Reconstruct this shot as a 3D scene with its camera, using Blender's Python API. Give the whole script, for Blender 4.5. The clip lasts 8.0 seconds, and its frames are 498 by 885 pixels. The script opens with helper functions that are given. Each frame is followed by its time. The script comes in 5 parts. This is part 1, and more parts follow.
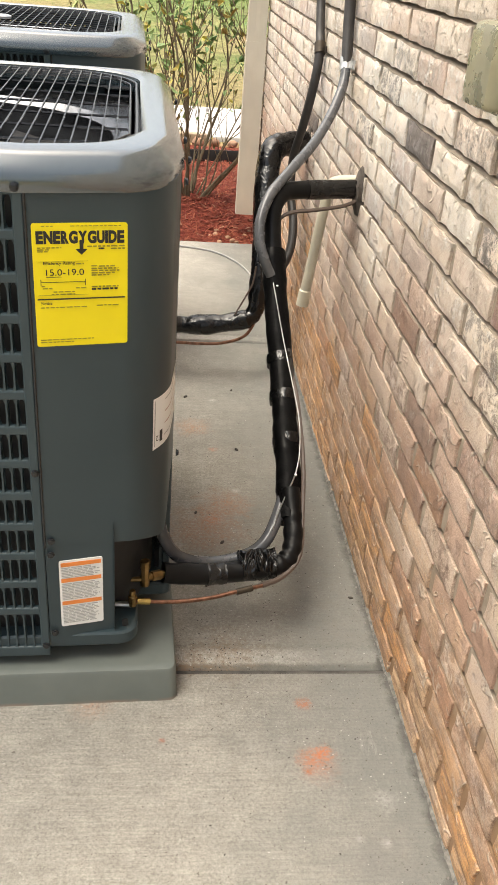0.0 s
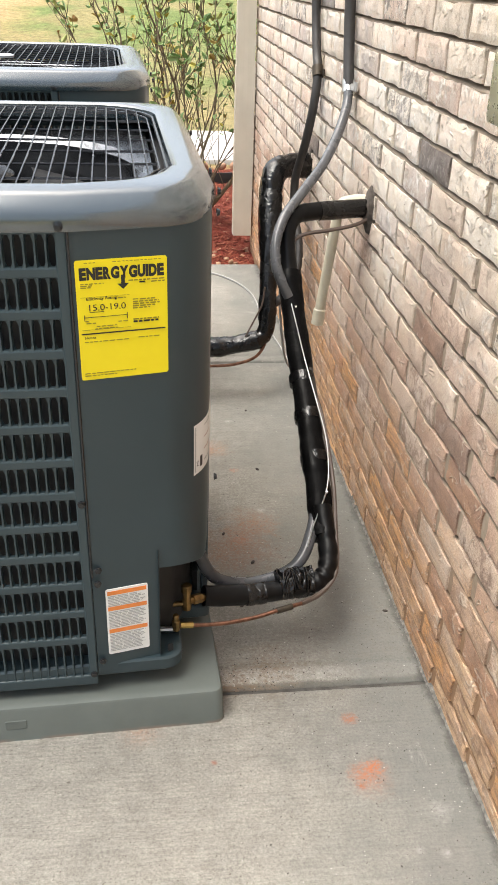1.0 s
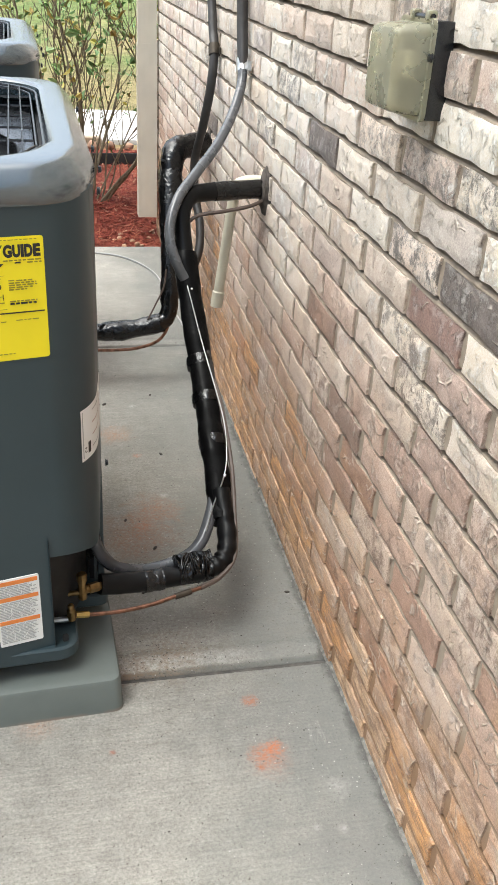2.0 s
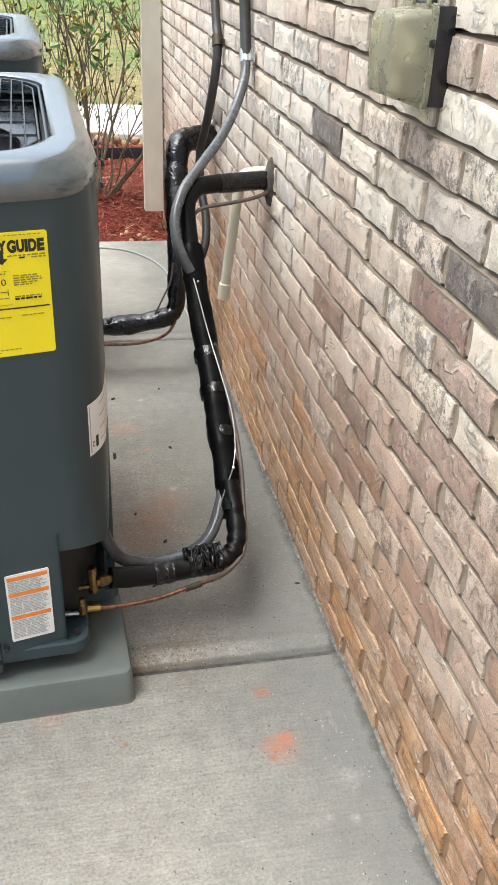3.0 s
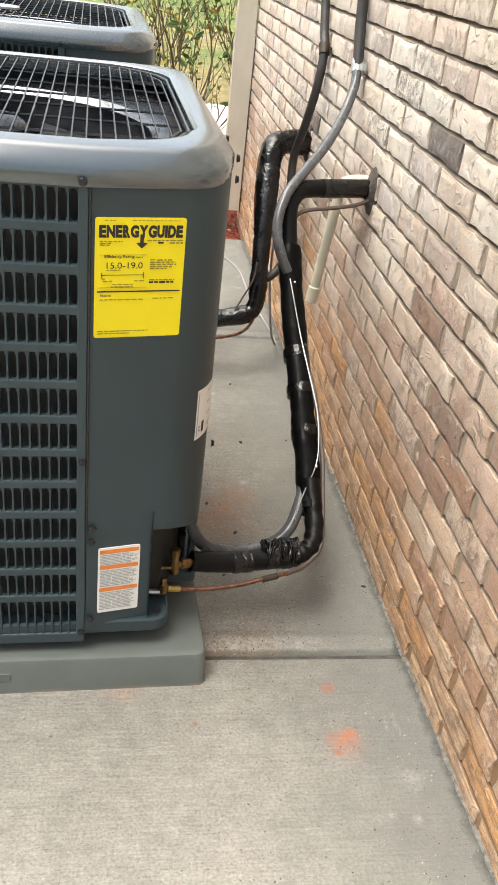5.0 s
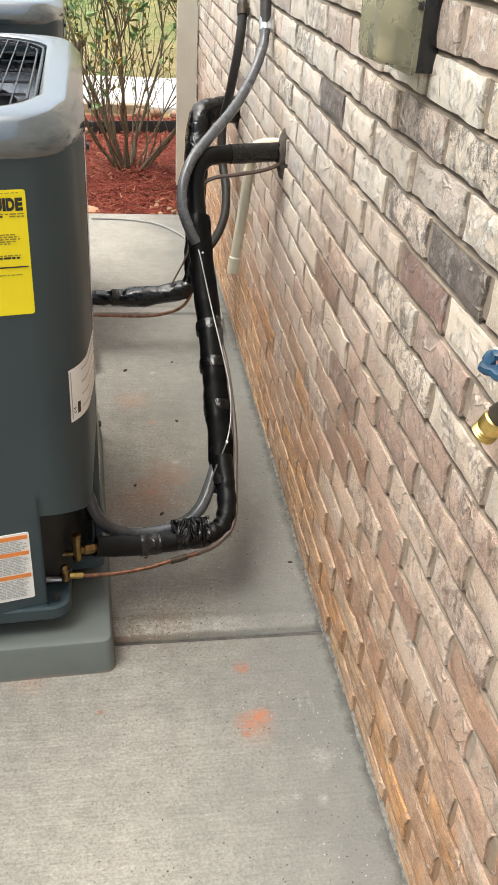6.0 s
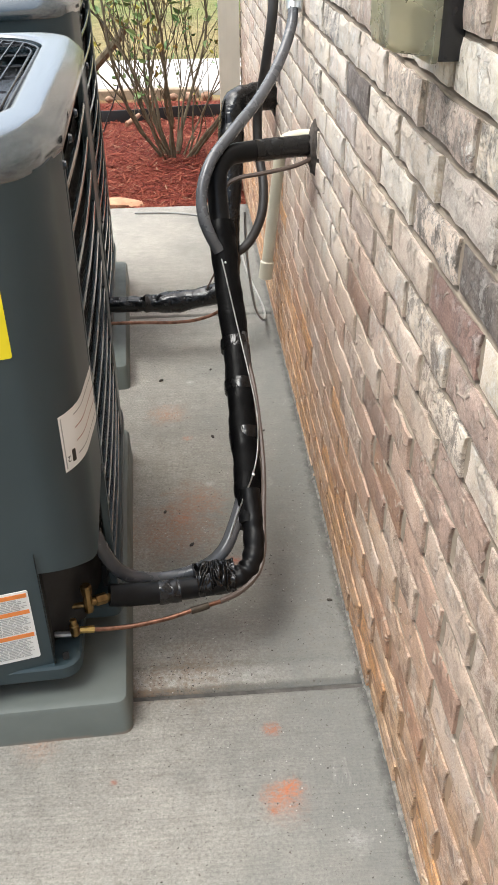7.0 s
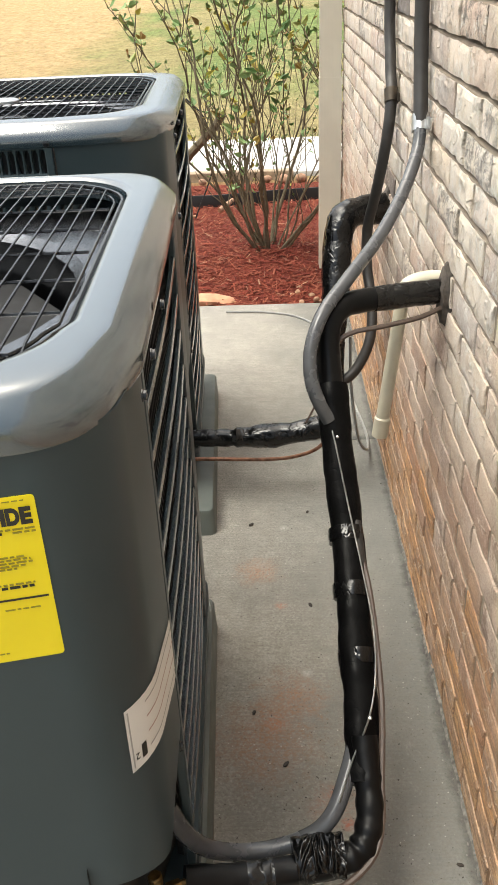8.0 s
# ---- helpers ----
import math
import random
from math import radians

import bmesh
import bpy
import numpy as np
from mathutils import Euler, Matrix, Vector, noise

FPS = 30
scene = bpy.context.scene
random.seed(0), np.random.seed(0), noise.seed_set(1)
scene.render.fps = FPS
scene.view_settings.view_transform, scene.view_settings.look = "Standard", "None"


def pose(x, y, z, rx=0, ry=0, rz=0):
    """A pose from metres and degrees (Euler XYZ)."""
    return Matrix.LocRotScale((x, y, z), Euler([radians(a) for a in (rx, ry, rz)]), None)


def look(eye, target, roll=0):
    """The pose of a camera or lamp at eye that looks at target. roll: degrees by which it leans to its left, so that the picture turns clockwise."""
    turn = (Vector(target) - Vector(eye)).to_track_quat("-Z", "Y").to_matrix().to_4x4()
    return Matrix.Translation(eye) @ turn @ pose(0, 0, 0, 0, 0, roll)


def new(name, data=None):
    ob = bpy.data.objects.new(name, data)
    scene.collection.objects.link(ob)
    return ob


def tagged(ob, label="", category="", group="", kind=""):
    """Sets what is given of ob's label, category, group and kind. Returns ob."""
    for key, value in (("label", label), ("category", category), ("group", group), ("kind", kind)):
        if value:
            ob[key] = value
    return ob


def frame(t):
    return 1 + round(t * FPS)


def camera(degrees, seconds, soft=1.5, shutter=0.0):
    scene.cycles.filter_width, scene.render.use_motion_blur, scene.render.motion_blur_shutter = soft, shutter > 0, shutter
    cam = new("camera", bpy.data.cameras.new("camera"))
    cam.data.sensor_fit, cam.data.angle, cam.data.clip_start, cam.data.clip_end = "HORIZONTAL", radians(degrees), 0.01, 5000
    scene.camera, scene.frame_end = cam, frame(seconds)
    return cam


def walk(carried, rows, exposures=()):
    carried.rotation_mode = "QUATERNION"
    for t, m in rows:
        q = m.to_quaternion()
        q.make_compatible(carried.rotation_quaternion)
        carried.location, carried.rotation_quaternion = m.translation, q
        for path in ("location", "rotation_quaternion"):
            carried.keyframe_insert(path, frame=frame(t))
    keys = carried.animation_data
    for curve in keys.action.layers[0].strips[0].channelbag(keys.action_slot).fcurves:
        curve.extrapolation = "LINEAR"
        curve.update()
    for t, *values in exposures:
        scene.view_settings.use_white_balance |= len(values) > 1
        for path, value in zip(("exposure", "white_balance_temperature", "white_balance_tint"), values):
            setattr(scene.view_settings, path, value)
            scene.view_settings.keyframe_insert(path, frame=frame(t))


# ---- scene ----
cam = camera(33.0, 8.0, soft=0.8)
PATH = [
    (0, (-0.211, 0.041, 1.269), (-0.009, 1.781, 0.304), 4.7),
    (0.5, (-0.258, 0.036, 1.28), (-0.084, 1.799, 0.353), 1.9),
    (1, (-0.291, 0.031, 1.284), (-0.076, 1.789, 0.355), 1.9),
    (1.5, (-0.234, 0.034, 1.282), (0.164, 1.75, 0.334), 3.2),
    (2, (-0.237, 0.038, 1.278), (0.163, 1.749, 0.323), 3.6),
    (2.2, (-0.24, 0.036, 1.274), (0.12, 1.757, 0.322), 3.3),
    (3.3, (-0.228, 0.036, 1.276), (0.142, 1.742, 0.299), 2.0),
    (3.5, (-0.229, 0.041, 1.275), (0.102, 1.755, 0.299), 2.0),
    (4, (-0.261, 0.041, 1.278), (-0.051, 1.787, 0.326), 2.6),
    (4.2, (-0.267, 0.039, 1.276), (-0.102, 1.803, 0.348), 3.1),
    (5.3, (-0.377, 0.008, 1.265), (-0.023, 1.69, 0.242), 7.2),
    (5.5, (-0.327, 0.012, 1.255), (0.048, 1.666, 0.195), 6.5),
    (6, (-0.132, 0.031, 1.258), (0.149, 1.732, 0.245), 3.4),
    (6.5, (-0.033, 0.11, 1.267), (0.133, 1.839, 0.275), 0.4),
    (7, (-0.019, 0.228, 1.262), (0.092, 1.92, 0.201), -0.8),
    (7.5, (-0.104, 0.446, 1.291), (-0.09, 2.166, 0.272), -0.8),
    (8, (-0.049, 0.641, 1.331), (-0.127, 2.405, 0.391), -2.5),
]
walk(cam, [(t, look(eye, target, roll)) for t, eye, target, roll in PATH], [
    (0, 1.26, 7250, 8), (0.5, 1.28, 6650, 7), (1, 1.33, 6750, 8), (1.5, 1.30, 6900, 10), (2, 1.26, 6300, 5), (2.2, 1.26, 6300, 5), (3.5, 1.28, 6300, 6), (4, 1.31, 6250, 5),
    (5.3, 1.36, 6950, 7), (6, 1.21, 6700, 6), (6.5, 1.21, 6450, 5), (7, 1.24, 6400, 7), (7.5, 1.23, 6550, 5), (8, 1.19, 6900, 5)])

# ---------------------------------------------------------------- light
world = bpy.data.worlds.new("overcast_sky")
scene.world = world
world.use_nodes = True
wn, wl = world.node_tree.nodes, world.node_tree.links
sky = wn.new("ShaderNodeTexSky")
sky.sky_type, sky.sun_disc = "NISHITA", False
sky.sun_elevation, sky.sun_rotation = radians(66), radians(309)
sky.air_density, sky.dust_density = 1.0, 4.0
grey = wn.new("ShaderNodeHueSaturation")
grey.inputs["Saturation"].default_value = 0.56
wl.new(sky.outputs[0], grey.inputs["Color"])
veil = wn.new("ShaderNodeMix")
veil.data_type, veil.blend_type = "RGBA", "MULTIPLY"
veil.inputs["Factor"].default_value = 1.0
up = wn.new("ShaderNodeSeparateXYZ")
wl.new(wn.new("ShaderNodeTexCoord").outputs["Generated"], up.inputs[0])
dome = wn.new("ShaderNodeMapRange")
dome.inputs["To Min"].default_value, dome.inputs["To Max"].default_value = 0.72, 1.26
wl.new(up.outputs[2], dome.inputs["Value"])
wl.new(grey.outputs[0], veil.inputs[6])
wl.new(dome.outputs[0], veil.inputs[7])
wl.new(veil.outputs[2], wn["Background"].inputs["Color"])
wn["Background"].inputs["Strength"].default_value = 0.14
sun_data = bpy.data.lights.new("sun", "SUN")
sun_data.energy, sun_data.angle, sun_data.color = 1.3, radians(24), (1.0, 0.965, 0.91)
sun = new("sun", sun_data)
sun.matrix_world = look((-1.7, 0.6, 6.0), (0.3, 2.2, 0.0))

# ---------------------------------------------------------------- materials


class Mat:
    """A small wrapper to write node materials in few lines."""

    def __init__(self, name, rough=0.6, metal=0.0, spec=0.5):
        self.m = bpy.data.materials.new(name)
        self.m.use_nodes = True
        self.n, self.l = self.m.node_tree.nodes, self.m.node_tree.links
        self.b = self.n["Principled BSDF"]
        self.b.inputs["Roughness"].default_value = rough
        self.b.inputs["Metallic"].default_value = metal
        self.b.inputs["Specular IOR Level"].default_value = spec

    def link(self, a, b):
        self.l.new(a, b)

    def put(self, where, value):
        if hasattr(value, "is_output"):
            self.l.new(value, where)
        else:
            where.default_value = value

    def coord(self, kind="Object"):
        return self.n.new("ShaderNodeTexCoord").outputs[kind]

    def place(self):
        return self.n.new("ShaderNodeNewGeometry").outputs["Position"]

    def stretch(self, vec, scale=(1, 1, 1), loc=(0, 0, 0), rot=(0, 0, 0)):
        m = self.n.new("ShaderNodeMapping")
        self.l.new(vec, m.inputs["Vector"])
        m.inputs["Scale"].default_value, m.inputs["Location"].default_value = scale, loc
        m.inputs["Rotation"].default_value = rot
        return m.outputs[0]

    def noise(self, vec, scale, detail=4.0, rough=0.55, distort=0.0):
        t = self.n.new("ShaderNodeTexNoise")
        self.l.new(vec, t.inputs["Vector"])
        t.inputs["Scale"].default_value, t.inputs["Detail"].default_value = scale, detail
        t.inputs["Roughness"].default_value, t.inputs["Distortion"].default_value = rough, distort
        return t.outputs["Fac"]

    def cells(self, vec, scale, feature="F1", out="Distance"):
        t = self.n.new("ShaderNodeTexVoronoi")
        t.feature = feature
        self.l.new(vec, t.inputs["Vector"])
        t.inputs["Scale"].default_value = scale
        return t.outputs[out]

    def wave(self, vec, scale, distort=0.0, detail=2.0, dscale=1.0):
        t = self.n.new("ShaderNodeTexWave")
        self.l.new(vec, t.inputs["Vector"])
        t.inputs["Scale"].default_value, t.inputs["Distortion"].default_value = scale, distort
        t.inputs["Detail"].default_value, t.inputs["Detail Scale"].default_value = detail, dscale
        return t.outputs["Fac"]

    def ramp(self, fac, *stops):
        r = self.n.new("ShaderNodeValToRGB")
        self.l.new(fac, r.inputs["Fac"])
        while len(r.color_ramp.elements) < len(stops):
            r.color_ramp.elements.new(0.5)
        for e, (p, c) in zip(r.color_ramp.elements, stops):
            e.position = p
            e.color = (c, c, c, 1) if isinstance(c, (int, float)) else (*c, 1)
        return r.outputs["Color"]

    def math(self, op, a, b=0.0, clamp=False):
        m = self.n.new("ShaderNodeMath")
        m.operation, m.use_clamp = op, clamp
        self.put(m.inputs[0], a)
        self.put(m.inputs[1], b)
        return m.outputs[0]

    def axis(self, vec, k):
        s = self.n.new("ShaderNodeSeparateXYZ")
        self.l.new(vec, s.inputs[0])
        return s.outputs[k]

    def mix(self, fac, a, b, blend="MIX"):
        m = self.n.new("ShaderNodeMix")
        m.data_type, m.blend_type = "RGBA", blend
        self.put(m.inputs["Factor"], fac)
        for key, v in (("A", a), ("B", b)):
            sock = [s for s in m.inputs if s.name == key and s.type == "RGBA"][0]
            self.put(sock, (*v, 1) if isinstance(v, tuple) else v)
        return [s for s in m.outputs if s.type == "RGBA"][0]

    def spot(self, vec, x, y, radius, wobble):
        """A soft blot round (x, y) on the ground; wobble roughens its outline."""
        dx = self.math("SUBTRACT", self.axis(vec, 0), x)
        dy = self.math("SUBTRACT", self.axis(vec, 1), y)
        d = self.math("SQRT", self.math("ADD", self.math("MULTIPLY", dx, dx), self.math("MULTIPLY", dy, dy)))
        d = self.math("DIVIDE", d, radius)
        d = self.math("ADD", d, self.math("MULTIPLY", self.math("SUBTRACT", wobble, 0.5), 2.6))
        return self.math("SUBTRACT", 1.0, d, clamp=True)

    def color(self, c):
        self.put(self.b.inputs["Base Color"], (*c, 1) if isinstance(c, tuple) else c)
        return self

    def rough(self, r):
        self.put(self.b.inputs["Roughness"], r)
        return self

    def bump(self, height, strength=0.3, distance=0.002, under=None):
        b = self.n.new("ShaderNodeBump")
        self.l.new(height, b.inputs["Height"])
        b.inputs["Strength"].default_value, b.inputs["Distance"].default_value = strength, distance
        if under is not None:
            self.l.new(under, b.inputs["Normal"])
        self.l.new(b.outputs[0], self.b.inputs["Normal"])
        return b.outputs[0]


def plain(name, c, rough=0.5, metal=0.0, vary=0.12, scale=30.0, grain=0.1):
    m = Mat(name, rough, metal)
    v = m.coord()
    n = m.noise(v, scale, 5)
    dark, light = tuple(x * (1 - vary) for x in c), tuple(x * (1 + vary) for x in c)
    m.color(m.ramp(n, (0.3, dark), (0.7, light)))
    m.rough(m.ramp(m.noise(v, scale * 0.6, 4), (0.3, rough * 0.85), (0.7, min(1, rough * 1.15))))
    m.bump(m.noise(v, scale * 12, 3), grain, 0.0008)
    return m.m


def brick_material(name, joined, own=None):
    """Sand-faced brick with lime wash that also paints in far light, smoke, pressed wriggles, and red clay splashed up
    from the ground.
    """
    m = Mat(name, 0.9, spec=0.25)
    if joined:
        rnd = m.n.new("ShaderNodeNewGeometry").outputs["Random Per Island"]
    else:
        rnd = m.n.new("ShaderNodeObjectInfo").outputs["Random"]

    def pick(k):
        return m.math("FRACT", m.math("MULTIPLY", rnd, k))

    p = m.place()
    shift = m.n.new("ShaderNodeVectorMath")
    shift.operation = "ADD"
    m.link(p, shift.inputs[0])
    cb = m.n.new("ShaderNodeCombineXYZ")
    m.link(m.math("MULTIPLY", rnd, 37.0), cb.inputs[0])
    m.link(m.math("MULTIPLY", rnd, 11.0), cb.inputs[2])
    m.link(cb.outputs[0], shift.inputs[1])
    q = shift.outputs[0]
    if own:
        base = m.ramp(m.noise(q, 30, 6, 0.7), (0.35, tuple(c * 0.7 for c in own)), (0.65, own))
    else:
        base = m.ramp(rnd, (0.0, (0.71, 0.595, 0.48)), (0.14, (0.76, 0.67, 0.555)), (0.28, (0.65, 0.55, 0.45)), (0.42, (0.78, 0.69, 0.58)),
                      (0.55, (0.71, 0.57, 0.47)), (0.68, (0.79, 0.715, 0.61)), (0.80, (0.68, 0.59, 0.49)), (0.90, (0.60, 0.455, 0.37)), (1.0, (0.54, 0.47, 0.41)))
    fine = m.noise(q, 330, 5, 0.75)
    soft = m.noise(q, 14, 4, 0.6)
    col = m.mix(0.30, base, m.ramp(soft, (0.3, 0.30), (0.7, 0.70)), "OVERLAY")
    z, y = m.axis(p, 2), m.axis(p, 1)
    # lime crusts, thick in patches; the gain along y paints in brighter far light
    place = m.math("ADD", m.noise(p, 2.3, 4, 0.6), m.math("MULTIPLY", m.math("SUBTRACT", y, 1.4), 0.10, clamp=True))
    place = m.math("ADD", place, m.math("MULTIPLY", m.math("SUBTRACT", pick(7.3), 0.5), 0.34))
    wash_light = m.ramp(place, (0.40, 0.06), (0.60, 0.85))
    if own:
        wash_light = 0.22
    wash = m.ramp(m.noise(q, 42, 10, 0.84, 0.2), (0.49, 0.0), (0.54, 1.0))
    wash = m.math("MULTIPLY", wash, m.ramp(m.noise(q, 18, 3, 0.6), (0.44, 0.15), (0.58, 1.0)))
    col = m.mix(m.math("MULTIPLY", wash, wash_light), col, (0.86, 0.825, 0.76))
    # smoke-grey on some bricks, in crisp scabs
    smoky = m.ramp(pick(13.7), (0.80, 0.0), (0.88, 1.0))
    smear = m.ramp(m.noise(q, 26, 10, 0.85, 0.4), (0.48, 0.0), (0.55, 0.8))
    if not own:
        col = m.mix(m.math("MULTIPLY", smear, smoky), col, (0.150, 0.135, 0.125))
    # cool grey patches growing along y, brown film in patches
    grey_patch = m.math("MULTIPLY", m.ramp(m.noise(p, 6.0, 6, 0.7), (0.48, 0.0), (0.60, 0.32)), m.math("MULTIPLY", m.math("SUBTRACT", y, 1.3), 1.2, clamp=True))
    col = m.mix(grey_patch, col, (0.53, 0.50, 0.50))
    film = m.ramp(m.noise(p, 4.5, 7, 0.65), (0.52, 0.0), (0.66, 0.22))
    col = m.mix(film, col, (0.27, 0.205, 0.16))
    # red dust on the lower courses
    dust = m.math("ADD", 0.90, m.math("MULTIPLY", m.math("SUBTRACT", m.noise(p, 2.7, 5, 0.6), 0.5), 0.9))
    dust = m.math("DIVIDE", m.math("SUBTRACT", dust, z), 0.35, clamp=True)
    dust = m.math("MULTIPLY", dust, m.ramp(pick(3.1), (0.0, 0.42), (1.0, 0.82)))
    col = m.mix(dust, col, (0.40, 0.245, 0.175))
    col = m.mix(0.52, col, m.ramp(fine, (0.30, 0.18), (0.50, 0.5), (0.70, 0.84)), "OVERLAY")
    pits = m.ramp(m.noise(q, 62, 8, 0.84), (0.62, 0.0), (0.65, 0.85))
    col = m.mix(pits, col, (0.13, 0.10, 0.083))
    # clay splashed up the foot of the wall
    reach = m.math("ADD", 0.41, m.math("MULTIPLY", m.math("SUBTRACT", m.noise(p, 3.2, 6, 0.65), 0.5), 0.6))
    reach = m.math("ADD", reach, m.math("MULTIPLY", m.math("SUBTRACT", rnd, 0.5), 0.20))
    reach = m.math("ADD", reach, m.math("MULTIPLY", m.math("MULTIPLY", m.math("SUBTRACT", y, 1.6), 0.8, clamp=True), 0.13))
    clay = m.math("DIVIDE", m.math("SUBTRACT", reach, z), 0.24, clamp=True)
    clay = m.math("MULTIPLY", clay, m.ramp(m.noise(q, 16, 8, 0.7), (0.34, 0.45), (0.58, 1.0)))
    tint = m.ramp(pick(5.9), (0.0, (0.52, 0.265, 0.135)), (0.25, (0.70, 0.43, 0.225)), (0.45, (0.46, 0.24, 0.14)), (0.6, (0.72, 0.385, 0.16)), (0.8, (0.52, 0.305, 0.175)), (1.0, (0.68, 0.46, 0.28)))
    streak = m.noise(m.stretch(q, (1.0, 0.35, 2.2)), 30, 9, 0.78, 0.4)
    tint = m.mix(m.ramp(streak, (0.46, 0.0), (0.56, 0.8)), tint, (0.25, 0.15, 0.095))
    tint = m.mix(0.6, tint, m.ramp(fine, (0.30, 0.22), (0.50, 0.5), (0.70, 0.78)), "OVERLAY")
    col = m.mix(m.math("MULTIPLY", clay, 0.92), col, tint)
    col = m.mix(m.math("MULTIPLY", pits, 0.55), col, (0.13, 0.075, 0.045))
    # pressed wriggles: short bold ridges, a few on each brick
    slow = m.noise(m.stretch(q, (1.0, 1.0, 1.3)), 19, 1.0, 0.4, 0.9)
    off = m.math("ABSOLUTE", m.math("SUBTRACT", slow, 0.51))
    gate = m.ramp(m.noise(q, 23, 1), (0.545, 0.0), (0.575, 1.0))
    lines = m.math("MULTIPLY", m.ramp(off, (0.006, 1.0), (0.034, 0.0)), gate)
    m.color(m.mix(m.math("MULTIPLY", lines, 0.40), col, (0.80, 0.70, 0.58)))
    h = m.math("ADD", m.math("MULTIPLY", m.noise(q, 48, 8, 0.78), 0.45), m.math("MULTIPLY", lines, 0.48))
    h = m.math("SUBTRACT", m.math("ADD", h, m.math("MULTIPLY", wash, 0.14)), m.math("MULTIPLY", pits, 0.30))
    b = m.bump(h, 1.0, 0.0085)
    m.bump(fine, 0.6, 0.0016, b)
    return m.m


def mortar_material():
    m = Mat("mortar", 0.95, spec=0.2)
    p = m.place()
    col = m.ramp(m.noise(p, 30, 6, 0.65), (0.3, (0.245, 0.195, 0.150)), (0.7, (0.385, 0.320, 0.25)))
    z = m.axis(p, 2)
    reach = m.math("ADD", 0.38, m.math("MULTIPLY", m.math("SUBTRACT", m.noise(p, 3.2, 5, 0.6), 0.5), 0.42))
    clay = m.math("DIVIDE", m.math("SUBTRACT", reach, z), 0.18, clamp=True)
    col = m.mix(m.math("MULTIPLY", clay, 0.8), col, (0.29, 0.165, 0.088))
    m.color(col)
    m.bump(m.noise(p, 160, 6, 0.7), 0.9, 0.004)
    return m.m


def concrete_material():
    """Broomed concrete with trowelled margins, a damp foot, clay spills and specks, and shade painted by wall and
    condensers.
    """
    m = Mat("concrete", 0.85, spec=0.35)
    p = m.place()
    big = m.noise(p, 1.7, 6, 0.6)
    col = m.ramp(big, (0.3, (0.272, 0.261, 0.238)), (0.5, (0.323, 0.309, 0.280)), (0.72, (0.368, 0.352, 0.319)))
    mid = m.noise(p, 11, 10, 0.75, 0.3)
    col = m.mix(0.36, col, m.ramp(mid, (0.35, (0.235, 0.227, 0.208)), (0.65, (0.43, 0.413, 0.376))))
    broom = m.noise(m.stretch(p, (9, 190, 1), rot=(0, 0, radians(-3))), 1.0, 7, 0.72, 0.35)
    col = m.mix(0.34, col, m.ramp(broom, (0.3, (0.17, 0.165, 0.155)), (0.7, (0.58, 0.56, 0.52))), "OVERLAY")
    # smooth, paler margin struck with the edging tool, with grit caught beside it
    for jy in (1.352, 3.163):
        across = m.math("ADD", m.math("SUBTRACT", m.axis(p, 1), jy), m.math("MULTIPLY", m.math("SUBTRACT", m.noise(p, 20, 4), 0.5), 0.012))
        rim = m.ramp(across, (0.010, 0.0), (0.018, 0.75), (0.046, 0.65), (0.060, 0.0))
        col = m.mix(rim, col, (0.43, 0.415, 0.38))
        soot = m.ramp(m.math("ABSOLUTE", m.math("SUBTRACT", across, 0.003)), (0.006, 0.8), (0.015, 0.0))
        col = m.mix(soot, col, (0.085, 0.08, 0.07))
        soot = m.ramp(m.math("ABSOLUTE", m.math("SUBTRACT", across, 0.064)), (0.002, 0.55), (0.018, 0.0))
        col = m.mix(m.math("MULTIPLY", soot, m.ramp(m.noise(p, 90, 6, 0.8), (0.42, 0.0), (0.56, 1.0))), col, (0.11, 0.10, 0.085))
    grit = m.noise(p, 170, 8, 0.85)
    col = m.mix(0.5, col, m.ramp(grit, (0.36, 0.10), (0.5, 0.5), (0.64, 0.86)), "OVERLAY")
    blotch = m.noise(p, 27, 8, 0.72)
    col = m.mix(0.24, col, m.ramp(blotch, (0.35, 0.3), (0.65, 0.7)), "OVERLAY")
    # damp, greyer strip along the wall; also paints in the wall's shade
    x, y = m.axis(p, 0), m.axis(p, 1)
    damp_shade = m.math("ADD", m.math("MULTIPLY", m.math("SUBTRACT", x, -0.14), 3.0), m.math("MULTIPLY", m.math("SUBTRACT", m.noise(p, 4, 5), 0.5), 1.6), clamp=True)
    col = m.mix(m.math("MULTIPLY", damp_shade, 0.72), col, (0.135, 0.142, 0.135))
    # near-black ragged line along the seam with the wall, and old cement smears beside it
    away = m.math("MULTIPLY", m.math("MAXIMUM", m.math("SUBTRACT", 1.55, y), 0.0), 0.02)
    edge = m.math("ADD", m.math("MULTIPLY", m.math("SUBTRACT", m.math("SUBTRACT", x, away), 0.247), 52.0), m.math("MULTIPLY", m.math("SUBTRACT", m.noise(p, 22, 8, 0.75), 0.5), 3.4), clamp=True)
    col = m.mix(m.math("MULTIPLY", edge, 0.8), col, (0.060, 0.060, 0.056))
    smear = m.ramp(m.noise(m.stretch(p, (16, 7, 1)), 1.0, 10, 0.78, 0.6), (0.585, 0.0), (0.66, 1.0))
    smear = m.math("MULTIPLY", smear, m.math("MULTIPLY", m.math("SUBTRACT", x, 0.02), 7.0, clamp=True))
    col = m.mix(m.math("MULTIPLY", smear, 0.28), col, (0.44, 0.43, 0.40))
    worn = m.ramp(m.noise(m.stretch(p, (5, 60, 1)), 1.0, 8, 0.75), (0.60, 0.0), (0.70, 0.55))
    col = m.mix(worn, col, (0.17, 0.155, 0.13))
